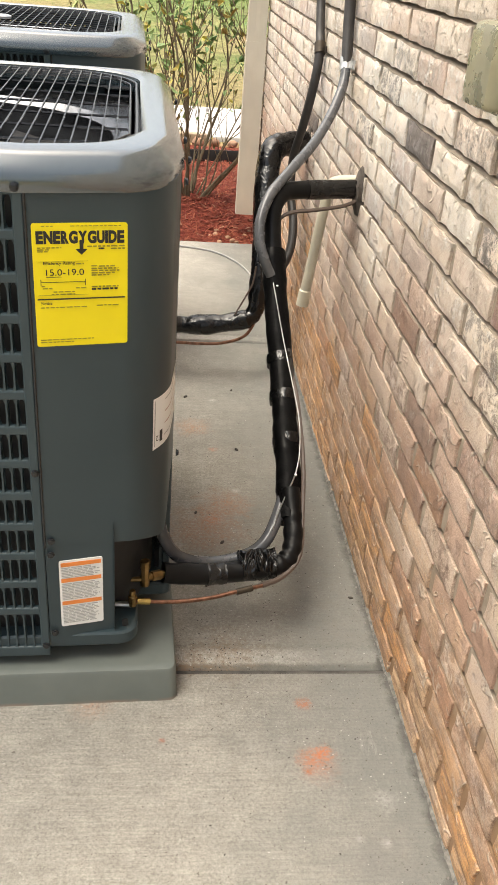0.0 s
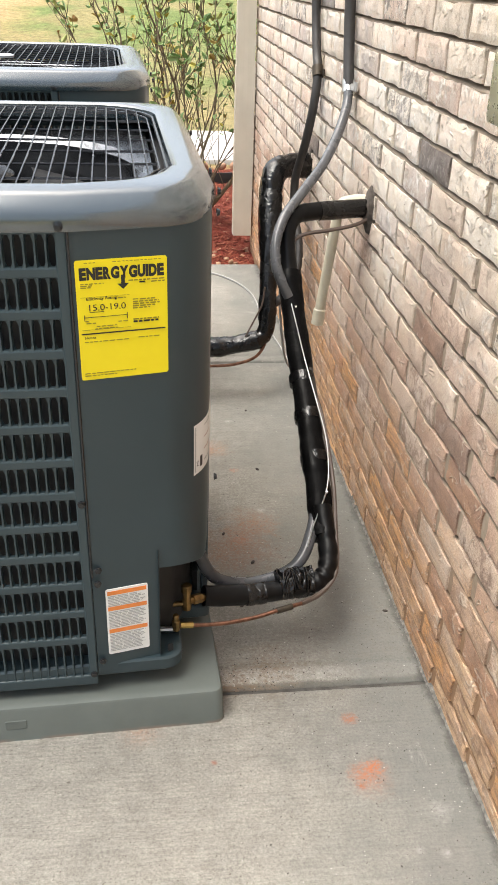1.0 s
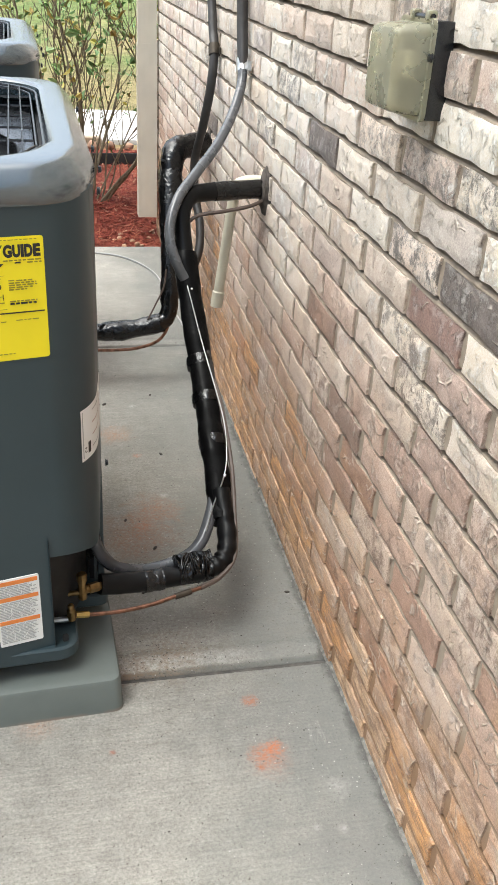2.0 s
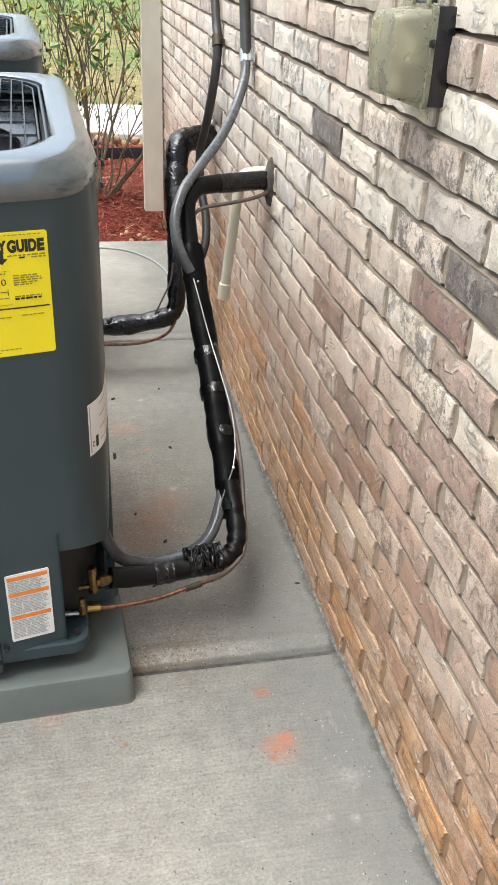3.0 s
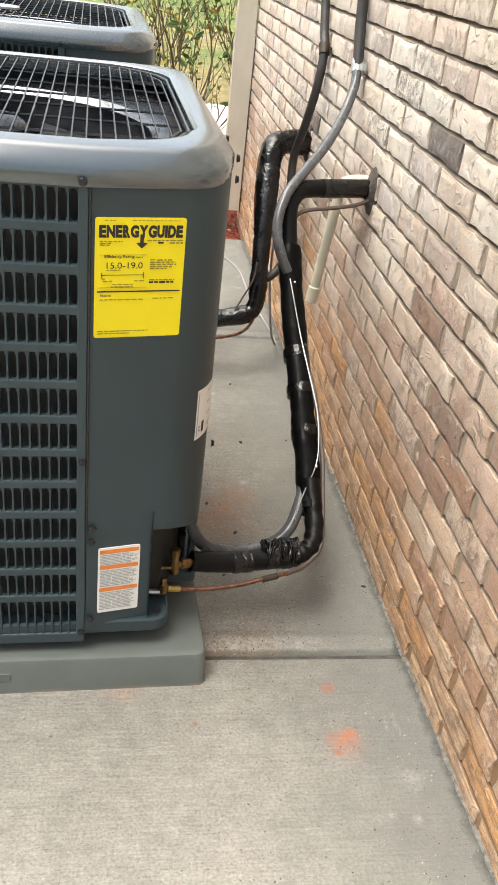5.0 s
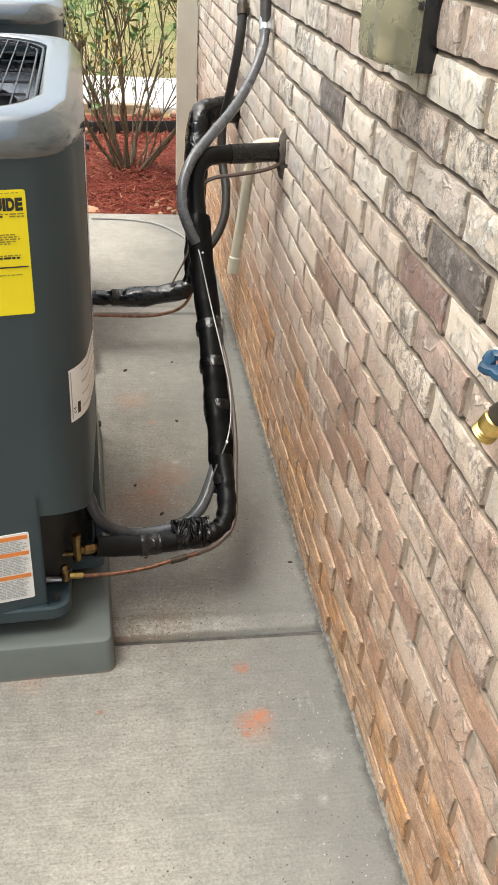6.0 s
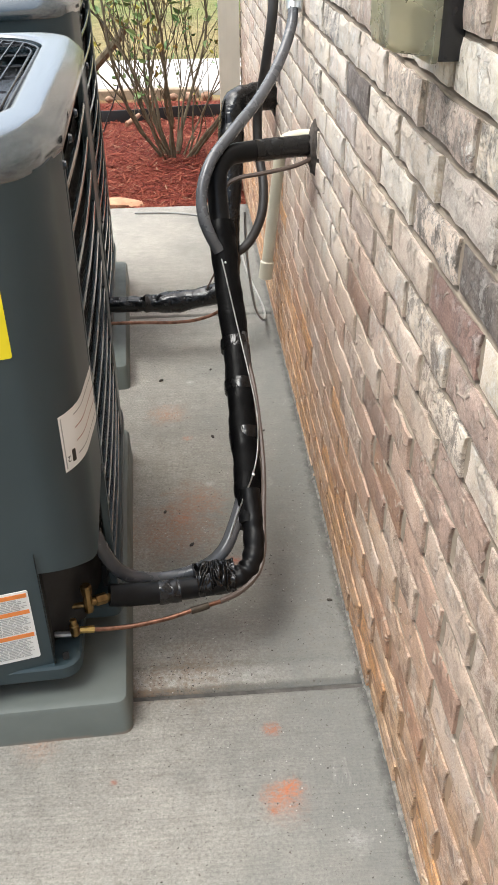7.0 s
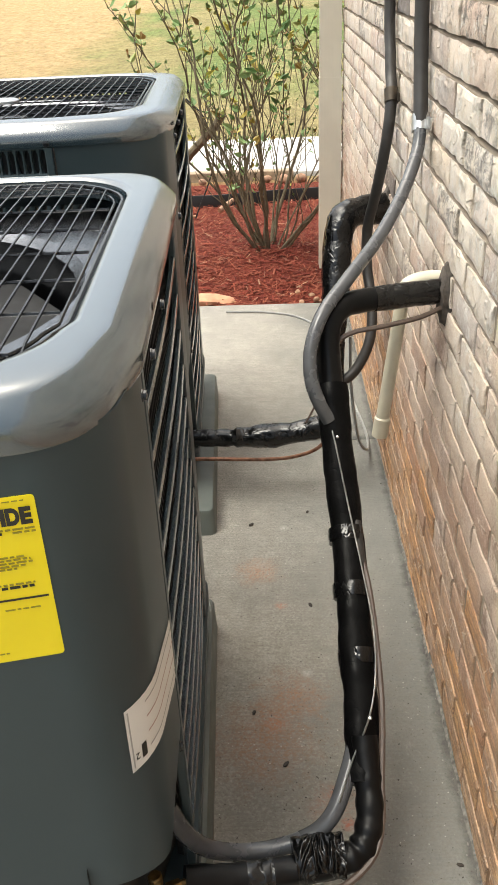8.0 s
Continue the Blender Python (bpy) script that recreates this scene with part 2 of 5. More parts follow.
    # clay spills, rusty dirt, and in the first row painted shade beside the condensers
    wob = m.noise(p, 46, 10, 0.88)
    wob2 = m.noise(p, 26, 10, 0.82)
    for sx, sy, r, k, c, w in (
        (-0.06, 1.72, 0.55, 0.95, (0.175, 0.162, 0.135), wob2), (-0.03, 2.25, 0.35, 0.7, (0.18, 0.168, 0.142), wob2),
        (0.082, 1.250, 0.020, 1.3, (0.36, 0.115, 0.05), wob), (0.082, 1.112, 0.036, 0.95, (0.42, 0.14, 0.06), wob), (0.092, 1.095, 0.05, 0.35, (0.42, 0.16, 0.08), wob),
        (0.106, 1.128, 0.024, 1.2, (0.46, 0.14, 0.05), wob), (0.07, 1.085, 0.012, 1.2, (0.36, 0.115, 0.05), wob),
        (-0.10, 1.86, 0.14, 0.75, (0.34, 0.17, 0.09), wob2), (-0.04, 1.98, 0.09, 0.6, (0.40, 0.19, 0.10), wob2),
        (0.03, 1.70, 0.06, 0.5, (0.36, 0.15, 0.09), wob), (-0.12, 2.42, 0.07, 0.7, (0.42, 0.20, 0.11), wob2),
        (-0.07, 1.40, 0.09, 0.8, (0.24, 0.165, 0.105), wob2), (-0.01, 1.46, 0.10, 0.5, (0.16, 0.13, 0.105), wob2),
        (-0.15, 1.36, 0.06, 0.8, (0.20, 0.13, 0.085), wob2), (0.20, 1.02, 0.03, 0.45, (0.5, 0.49, 0.46), wob), (0.22, 0.80, 0.07, 0.5, (0.19, 0.185, 0.18), wob2),
        (0.185, 0.935, 0.013, 0.6, (0.52, 0.51, 0.48), wob), (0.14, 0.945, 0.010, 0.6, (0.52, 0.51, 0.48), wob), (0.155, 0.915, 0.08, 0.5, (0.15, 0.145, 0.14), wob2),
        (-0.005, 2.045, 0.016, 0.8, (0.48, 0.46, 0.42), wob), (-0.05, 2.62, 0.018, 0.8, (0.50, 0.48, 0.44), wob), (-0.06, 2.28, 0.018, 1.0, (0.44, 0.15, 0.08), wob),
        (0.04, 1.73, 0.022, 1.0, (0.36, 0.11, 0.06), wob), (0.055, 1.66, 0.016, 1.0, (0.36, 0.11, 0.06), wob), (-0.075, 1.90, 0.03, 1.0, (0.40, 0.16, 0.08), wob), (-0.20, 1.16, 0.008, 1.2, (0.33, 0.10, 0.06), wob),
        (-0.34, 1.25, 0.05, 0.5, (0.45, 0.23, 0.14), wob),
    ):
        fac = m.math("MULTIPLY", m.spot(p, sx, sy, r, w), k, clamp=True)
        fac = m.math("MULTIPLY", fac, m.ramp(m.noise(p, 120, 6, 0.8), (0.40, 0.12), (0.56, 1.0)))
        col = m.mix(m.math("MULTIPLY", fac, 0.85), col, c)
    # clay line along the pads and the wall
    specks = m.ramp(m.noise(p, 150, 3, 0.6), (0.645, 0.0), (0.69, 0.75))
    col = m.mix(specks, col, (0.075, 0.06, 0.05))
    chips = m.ramp(m.cells(p, 64), (0.06, 1.0), (0.11, 0.0))
    chips = m.math("MULTIPLY", chips, m.ramp(m.noise(p, 5.1, 4), (0.45, 0.0), (0.56, 1.0)))
    col = m.mix(m.math("MULTIPLY", chips, 0.7), col, (0.56, 0.54, 0.5))
    m.color(col)
    m.rough(m.ramp(mid, (0.3, 0.74), (0.7, 0.92)))
    b = m.bump(broom, 0.55, 0.0024)
    m.bump(grit, 0.5, 0.002, b)
    return m.m


def paint_material():
    m = Mat("charcoal_paint", 0.36, spec=0.42)
    v = m.coord()
    m.color(m.ramp(m.noise(v, 3.0, 6, 0.6), (0.3, (0.0320, 0.0510, 0.0590)), (0.7, (0.0390, 0.0600, 0.0690))))
    m.rough(m.ramp(m.noise(v, 3, 4, 0.5), (0.3, 0.34), (0.7, 0.42)))
    m.bump(m.noise(v, 420, 2), 0.05, 0.0004)
    return m.m


def cap_material():
    m = Mat("cap_paint", 0.27, spec=0.5)
    m.b.inputs["Coat Weight"].default_value = 1.0
    m.b.inputs["Coat Roughness"].default_value = 0.17
    m.b.inputs["Coat IOR"].default_value = 1.95
    v = m.coord()
    m.color(m.ramp(m.noise(v, 4.0, 6, 0.6), (0.4, (0.026, 0.044, 0.055)), (0.6, (0.032, 0.051, 0.062))))
    m.rough(m.ramp(m.noise(v, 2, 3, 0.5), (0.3, 0.20), (0.7, 0.26)))
    return m.m


def pad_material():
    m = Mat("pad_plastic", 0.55, spec=0.4)
    p = m.place()
    col = m.ramp(m.noise(p, 5, 6, 0.6), (0.3, (0.103, 0.120, 0.110)), (0.7, (0.138, 0.155, 0.143)))
    z = m.axis(p, 2)
    mud = m.math("MULTIPLY", m.math("DIVIDE", m.math("SUBTRACT", 0.008, z), 0.008, clamp=True), m.ramp(m.noise(p, 14, 5), (0.42, 0.0), (0.66, 0.6)))
    m.color(m.mix(mud, col, (0.28, 0.19, 0.14)))
    dust = m.ramp(m.noise(p, 14, 6, 0.7), (0.35, 0.45), (0.65, 0.62))
    m.rough(dust)
    m.bump(m.noise(p, 300, 3), 0.15, 0.001)
    return m.m


def rubber_material(name, kind):
    m = Mat(name, 0.35, spec={"foam": 0.24, "wrap": 0.09}.get(kind, 0.5))
    p = m.place()
    c = 0.0035 if kind == "foam" else 0.003
    m.color(m.ramp(m.noise(p, 30, 5), (0.3, (c * 0.8, c * 0.8, c * 0.85)), (0.7, (c * 1.4, c * 1.4, c * 1.45))))
    if kind == "tape":
        m.rough(m.ramp(m.noise(p, 22, 4), (0.35, 0.12), (0.7, 0.36)))
        crease = m.math("ABSOLUTE", m.math("SUBTRACT", m.noise(p, 26, 2.5, 0.5, 0.6), 0.5))
        crease = m.ramp(crease, (0.0, 0.0), (0.07, 1.0))
        m.bump(crease, 0.28, 0.003)
    elif kind == "crumpled":
        m.rough(m.ramp(m.noise(p, 30, 3), (0.35, 0.14), (0.7, 0.34)))
        fold = m.math("ABSOLUTE", m.math("SUBTRACT", m.noise(m.stretch(p, (40, 20, 15), rot=(0, radians(25), radians(30))), 1.0, 1.2, 0.5, 1.2), 0.5))
        m.bump(fold, 1.0, 0.03)
    elif kind == "wrap":
        m.rough(m.ramp(m.noise(p, 17, 5, 0.7), (0.40, 0.30), (0.60, 0.62)))
        b = m.bump(m.noise(p, 22, 2, 0.5, 0.6), 0.30, 0.006)
        crease = m.math("ABSOLUTE", m.math("SUBTRACT", m.noise(p, 34, 2.0, 0.5, 0.8), 0.5))
        m.bump(m.ramp(crease, (0.0, 0.0), (0.05, 1.0)), 0.14, 0.002, b)
    else:
        m.rough(m.ramp(m.noise(p, 14, 3), (0.35, 0.32), (0.7, 0.5)))
        m.bump(m.noise(p, 60, 3), 0.15, 0.002)
    return m.m


def leaf_material():
    m = Mat("leaf", 0.5, spec=0.4)
    rnd = m.n.new("ShaderNodeNewGeometry").outputs["Random Per Island"]
    m.color(m.ramp(rnd, (0.0, (0.085, 0.18, 0.05)), (0.4, (0.18, 0.29, 0.10)), (0.70, (0.26, 0.35, 0.14)), (0.82, (0.42, 0.37, 0.06)), (1.0, (0.30, 0.19, 0.08))))
    m.b.inputs["Subsurface Weight"].default_value = 0.0
    return m.m


def bark_material():
    m = Mat("bark", 0.85, spec=0.2)
    p = m.place()
    m.color(m.ramp(m.noise(m.stretch(p, (1, 1, 0.3)), 40, 6, 0.7), (0.3, (0.085, 0.068, 0.045)), (0.7, (0.23, 0.19, 0.125))))
    m.bump(m.noise(m.stretch(p, (1, 1, 0.2)), 90, 5), 0.6, 0.004)
    return m.m


def mulch_material():
    m = Mat("red_mulch", 0.9, spec=0.2)
    rnd = m.n.new("ShaderNodeNewGeometry").outputs["Random Per Island"]
    p = m.place()
    c = m.ramp(rnd, (0.0, (0.10, 0.020, 0.014)), (0.25, (0.22, 0.040, 0.026)), (0.55, (0.30, 0.075, 0.045)), (0.75, (0.38, 0.13, 0.075)), (0.9, (0.17, 0.045, 0.03)), (1.0, (0.44, 0.25, 0.16)))
    m.color(m.mix(m.ramp(m.noise(p, 120, 4), (0.4, 0.0), (0.7, 0.45)), c, (0.11, 0.02, 0.015)))
    return m.m


def ground_material():
    """Lawn with dry patches, bare tan soil towards the far left, red soil in the planting bed."""
    m = Mat("lawn_and_soil", 0.95, spec=0.15)
    p = m.place()
    x, y = m.axis(p, 0), m.axis(p, 1)
    green = m.ramp(m.noise(p, 2.6, 8, 0.7), (0.3, (0.115, 0.165, 0.05)), (0.7, (0.21, 0.25, 0.09)))
    dry = m.ramp(m.noise(p, 3.5, 8, 0.7), (0.3, (0.26, 0.20, 0.095)), (0.7, (0.37, 0.295, 0.15)))
    patch = m.ramp(m.noise(m.stretch(p, (0.32, 0.16, 1)), 1.0, 5, 0.6), (0.44, 0.0), (0.56, 1.0))
    near = m.math("MULTIPLY", m.math("SUBTRACT", 15.5, y), 0.35, clamp=True)
    patch = m.math("MAXIMUM", m.math("MULTIPLY", patch, 0.75), m.math("MULTIPLY", near, 0.85))
    col = m.mix(patch, green, dry)
    left = m.math("ADD", m.math("SUBTRACT", -3.0, x), m.math("MULTIPLY", m.math("SUBTRACT", m.noise(p, 0.6, 4), 0.5), 3.0))
    bare = m.math("MULTIPLY", m.math("MULTIPLY", left, 0.7, clamp=True), m.math("MULTIPLY", m.math("SUBTRACT", y, 12.0), 0.3, clamp=True))
    soil = m.ramp(m.noise(p, 2.2, 8, 0.7), (0.3, (0.36, 0.245, 0.115)), (0.7, (0.47, 0.345, 0.185)))
    col = m.mix(bare, col, soil)
    col = m.mix(0.5, col, m.ramp(m.noise(m.stretch(p, (1.0, 0.45, 1.0)), 9, 10, 0.8), (0.38, 0.22), (0.62, 0.78)), "OVERLAY")
    bed = m.math("MULTIPLY", m.math("MULTIPLY", m.math("SUBTRACT", 8.0, y), 2.0, clamp=True), m.math("MULTIPLY", m.math("SUBTRACT", y, 4.4), 4.0, clamp=True))
    col = m.mix(bed, col, m.ramp(m.noise(p, 30, 6), (0.3, (0.16, 0.03, 0.02)), (0.7, (0.33, 0.07, 0.045))))
    m.color(col)
    m.bump(m.noise(p, 25, 8, 0.75), 0.9, 0.04)
    return m.m


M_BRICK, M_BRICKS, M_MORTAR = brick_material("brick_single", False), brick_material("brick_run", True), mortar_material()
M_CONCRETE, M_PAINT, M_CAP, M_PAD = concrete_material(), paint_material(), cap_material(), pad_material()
M_TAPE, M_FOAM = rubber_material("black_tape", "tape"), rubber_material("black_foam", "foam")
M_WRAP, M_CRUMPLED = rubber_material("dull_tape", "wrap"), rubber_material("crumpled_tape", "crumpled")
M_LEAF, M_BARK, M_MULCH, M_GROUND = leaf_material(), bark_material(), mulch_material(), ground_material()
bed_soil = Mat("mulch_floor", 0.95, spec=0.15)
bp = bed_soil.place()
bed_soil.color(bed_soil.ramp(bed_soil.noise(bp, 55, 9, 0.8), (0.36, (0.055, 0.013, 0.009)), (0.5, (0.20, 0.042, 0.027)), (0.64, (0.34, 0.11, 0.065))))
bed_soil.bump(bed_soil.noise(bp, 70, 8, 0.8), 1.0, 0.02)
M_BED = bed_soil.m
M_REDBRICK = brick_material("brick_red", False, (0.33, 0.215, 0.18))
M_PINKBRICK = brick_material("brick_pink", False, (0.52, 0.39, 0.325))
M_DARKBRICK = brick_material("brick_smoked", False, (0.21, 0.175, 0.155))
# coil colour; on sunk slats and recess walls it paints in their shade
M_SLOT = plain("coil_and_shade", (0.009, 0.0095, 0.0105), 0.6)
M_WIRE = plain("black_wire", (0.012, 0.013, 0.015), 0.24)
M_PLATE = plain("bare_shroud", (0.20, 0.21, 0.225), 0.25, 1.0, 0.3, 12)
M_FAN = plain("fan_blade", (0.007, 0.0075, 0.009), 0.7)
M_GREYPIPE = plain("grey_conduit", (0.085, 0.088, 0.094), 0.26, 0.0, 0.12, 40)
M_DARKPIPE = plain("dark_conduit", (0.032, 0.029, 0.027), 0.5, 0.0, 0.2, 40)
M_PVC = plain("cream_pvc", (0.62, 0.575, 0.45), 0.42, 0.0, 0.06, 18)
M_COPPER = plain("copper", (0.21, 0.110, 0.075), 0.42, 1.0, 0.5, 70)
M_BRASS = plain("brass", (0.25, 0.165, 0.07), 0.42, 1.0, 0.4, 60)
M_BRASS_NEW = plain("bright_brass", (0.60, 0.44, 0.16), 0.34, 1.0, 0.35, 60)
M_STEEL = plain("zinc_steel", (0.55, 0.55, 0.54), 0.35, 1.0, 0.2, 60)
M_DARKMETAL = plain("aged_bronze", (0.060, 0.048, 0.035), 0.5, 0.6, 0.4, 50)
M_BLUE = plain("blue_enamel", (0.008, 0.050, 0.105), 0.30, 0.0, 0.45, 70)
M_RED = plain("red_enamel", (0.30, 0.05, 0.035), 0.4)
M_YELLOW = plain("yellow_paper", (0.90, 0.74, 0.012), 0.42, 0.0, 0.03, 8, 0.03)
M_INK = plain("black_ink", (0.018, 0.018, 0.015), 0.5, grain=0.0)
M_FADED = plain("faded_ink", (0.30, 0.25, 0.02), 0.5, grain=0.0)
M_PAPER = plain("white_paper", (0.84, 0.84, 0.82), 0.5, 0.0, 0.03, 10, 0.03)
M_PRINT = plain("grey_print", (0.42, 0.42, 0.41), 0.5, grain=0.0)
M_ROSE = plain("rose_print", (0.50, 0.36, 0.32), 0.5, grain=0.0)
M_ORANGE = plain("orange_print", (0.80, 0.25, 0.055), 0.5, grain=0.0)
M_TRIM = plain("cream_paint", (0.60, 0.555, 0.465), 0.45, 0.0, 0.06, 6)
M_PUTTY = plain("dirty_putty", (0.075, 0.062, 0.052), 0.9, 0.0, 0.6, 60, 0.9)
M_CABLE = plain("brown_cable", (0.085, 0.060, 0.048), 0.5)
M_GREYCABLE = plain("grey_cable", (0.32, 0.32, 0.31), 0.5)
M_BADGE = plain("silver_badge", (0.40, 0.42, 0.45), 0.38, 0.4)
M_EDGING = plain("black_edging", (0.014, 0.014, 0.014), 0.5)
M_STONE = plain("pale_stone", (0.36, 0.21, 0.13), 0.85, 0.0, 0.4, 20, 0.8)
M_CLAYSTONE = plain("clay_stone", (0.52, 0.27, 0.16), 0.85, 0.0, 0.25, 20, 0.8)
M_PATH = plain("pale_walk", (0.50, 0.48, 0.45), 0.85, 0.0, 0.1, 4, 0.5)
M_TIMBER = plain("weathered_timber", (0.36, 0.27, 0.18), 0.8, 0.0, 0.3, 20, 0.6)
M_DEBRIS = plain("dry_bits", (0.035, 0.028, 0.022), 0.8, 0.0, 0.5, 60)
M_GRASS = plain("grass_blades", (0.17, 0.23, 0.07), 0.6, 0.0, 0.4, 2)
M_DROPPINGS = plain("mortar_droppings", (0.155, 0.147, 0.132), 0.95, 0.0, 0.6, 90, 1.0)
M_CAULK = plain("dark_joint", (0.085, 0.08, 0.072), 0.9, 0.0, 0.4, 40, 0.8)

cover = Mat("clouded_plastic", 0.22, spec=0.5)
cv = cover.coord()
cover.color(cover.ramp(cover.noise(cv, 20, 5), (0.3, (0.50, 0.48, 0.34)), (0.7, (0.60, 0.58, 0.43))))
cover.b.inputs["Transmission Weight"].default_value = 0.62
cover.b.inputs["IOR"].default_value = 1.25
cover.rough(cover.ramp(cover.noise(cv, 30, 5), (0.3, 0.16), (0.7, 0.4)))
M_COVER = cover.m

# ---------------------------------------------------------------- mesh helpers


def part(name, bm, material, parent=None, label="", smooth=True):
    """Links a bmesh as one mesh object under a thing or a part."""
    me = bpy.data.meshes.new(name)
    bmesh.ops.recalc_face_normals(bm, faces=bm.faces)
    for f in bm.faces:
        f.smooth = smooth
    bm.to_mesh(me)
    bm.free()
    return share(name, me, material, parent, label, smooth)


def share(name, me, material, parent=None, label="", smooth=False, m=None):
    if not me.materials:
        me.materials.append(material)
    ob = new(name, me)
    if smooth and hasattr(me, "set_sharp_from_angle"):
        me.set_sharp_from_angle(angle=radians(38))
    ob.parent = parent
    if m is not None:
        ob.matrix_basis = m
    return tagged(ob, label)


def thing(name, label, category, m=None, group="", kind=""):
    ob = new(name)
    ob.empty_display_size = 0.05
    if m is not None:
        ob.matrix_basis = m
    return tagged(ob, label, category, group, kind)


def box(x0, x1, y0, y1, z0, z1, bevel=0.0, segments=2, bm=None):
    bm2 = bmesh.new()
    bmesh.ops.create_cube(bm2, size=1.0)
    for v in bm2.verts:
        v.co = (x0 + (v.co.x + 0.5) * (x1 - x0), y0 + (v.co.y + 0.5) * (y1 - y0), z0 + (v.co.z + 0.5) * (z1 - z0))
    if bevel:
        bmesh.ops.bevel(bm2, geom=list(bm2.edges), offset=bevel, segments=segments, profile=0.5, affect="EDGES")
    if bm is None:
        return bm2
    me = bpy.data.meshes.new("tmp")
    bm2.to_mesh(me)
    bm2.free()
    bm.from_mesh(me)
    bpy.data.meshes.remove(me)
    return bm


def smooth_path(pts, per=10):
    """A Catmull-Rom curve through the points."""
    p = [Vector(q) for q in pts]
    p = [p[0] * 2 - p[1]] + p + [p[-1] * 2 - p[-2]]
    out = []
    for i in range(1, len(p) - 2):
        a, b, c, d = p[i - 1:i + 3]
        for k in range(per):
            t = k / per
            out.append(0.5 * (2 * b + (c - a) * t + (2 * a - 5 * b + 4 * c - d) * t * t + (3 * b - 3 * c + d - a) * t ** 3))
    out.append(p[-2])
    return out


def tube(pts, r, sides=12, lumps=0.0, freq=30.0, flat=1.0, bm=None, caps=True, closed=False):
    """A tube along the points; r is a radius or one for every point; lumps makes the skin uneven."""
    bm = bm or bmesh.new()
    pts = [Vector(p) for p in pts]
    n = len(pts)
    rs = r if isinstance(r, (list, tuple)) else [r] * n
    rings, up = [], None
    for i, p in enumerate(pts):
        d = (pts[(i + 1) % n] - pts[i - 1]) if closed else (pts[min(i + 1, n - 1)] - pts[max(i - 1, 0)])
        d.normalize()
        if up is None:
            up = d.orthogonal().normalized()
        up = (up - d * up.dot(d)).normalized()
        side = d.cross(up)
        ring = []
        for k in range(sides):
            a = 2 * math.pi * k / sides
            w = up * math.cos(a) + side * math.sin(a) * flat
            rr = rs[i]
            if lumps:
                rr += lumps * noise.noise(Vector((p + w * rs[i]) * freq))
            ring.append(bm.verts.new(p + w * rr))
        rings.append(ring)
    for i in range(n if closed else n - 1):
        a, b = rings[i], rings[(i + 1) % n]
        for k in range(sides):
            bm.faces.new((a[k], a[(k + 1) % sides], b[(k + 1) % sides], b[k]))
    if caps and not closed:
        bm.faces.new(rings[0][::-1])
        bm.faces.new(rings[-1])
    return bm


def lathe(profile, m=None, sides=20, bm=None):
    """Turns (radius, height) pairs round z."""
    bm = bm or bmesh.new()
    m = m or Matrix()
    rings = [[bm.verts.new(m @ Vector((r * math.cos(2 * math.pi * k / sides), r * math.sin(2 * math.pi * k / sides), h))) for k in range(sides)] for r, h in profile]
    for a, b in zip(rings, rings[1:]):
        for k in range(sides):
            bm.faces.new((a[k], a[(k + 1) % sides], b[(k + 1) % sides], b[k]))
    bm.faces.new(rings[0][::-1])
    bm.faces.new(rings[-1])
    return bm


def loft(loops, bm=None, close=True, cap_first=False, cap_last=False):
    bm = bm or bmesh.new()
    rings = [[bm.verts.new(p) for p in loop] for loop in loops]
    for a, b in zip(rings, rings[1:]):
        n = len(a)
        for k in range(n if close else n - 1):
            bm.faces.new((a[k], a[(k + 1) % n], b[(k + 1) % n], b[k]))
    if cap_first:
        bm.faces.new(rings[0][::-1])
    if cap_last:
        bm.faces.new(rings[-1])
    return bm


def turn_to(direction):
    return Vector(direction).to_track_quat("Z", "Y").to_matrix().to_4x4()


def lettering(text, size, bold=0.0):
    """The outline of a text as a flat mesh, centred."""
    cu = bpy.data.curves.new("lettering", "FONT")
    cu.body, cu.size, cu.offset, cu.align_x, cu.align_y = text, size, bold, "CENTER", "CENTER"
    ob = new("lettering_tmp", cu)
    bpy.context.view_layer.update()
    me = bpy.data.meshes.new_from_object(ob.evaluated_get(bpy.context.evaluated_depsgraph_get()))
    bpy.data.objects.remove(ob)
    return me


# ---------------------------------------------------------------- ground and slab
WALL_X, WALL_END, SLAB_END = 0.27, 4.93, 4.575


def bow(y):
    """How far the wall bends off its straight line at the near end, to fit the camera's view."""
    return 0.02 * max(0.0, 1.55 - max(y, 0.2))



def build_ground():
    bm = bmesh.new()
    xs = [-260, -120, -60, -30, -18, -12, -8, -5, -3, -1.5, 0, 1.5, 3, 5, 8, 12, 18, 30, 60, 120, 260]
    ys = [-260, -120, -60, -25, -12, -6, -3, 0, 3, SLAB_END - 0.01, 5.2, 6, 7, 8, 9, 10, 11.5, 13, 15, 18, 22, 27, 34, 45, 60, 90, 140, 260]
    rows = []
    for y in ys:
        row = []
        for x in xs:
            z = -0.10 if y < SLAB_END else -0.045
            if y > 8:
                z = -0.05 + 0.055 * (y - 8) * min(1, (y - 8) / 20) + 0.05 * noise.noise(Vector((x * 0.2, y * 0.2, 0)))
            row.append(bm.verts.new((x, y, z)))
        rows.append(row)
    for a, b in zip(rows, rows[1:]):
        for k in range(len(xs) - 1):
            bm.faces.new((a[k], a[k + 1], b[k + 1], b[k]))
    return tagged(part("ground", bm, M_GROUND), "grass lawn with dry and bare tan patches", "ground", kind="structure")


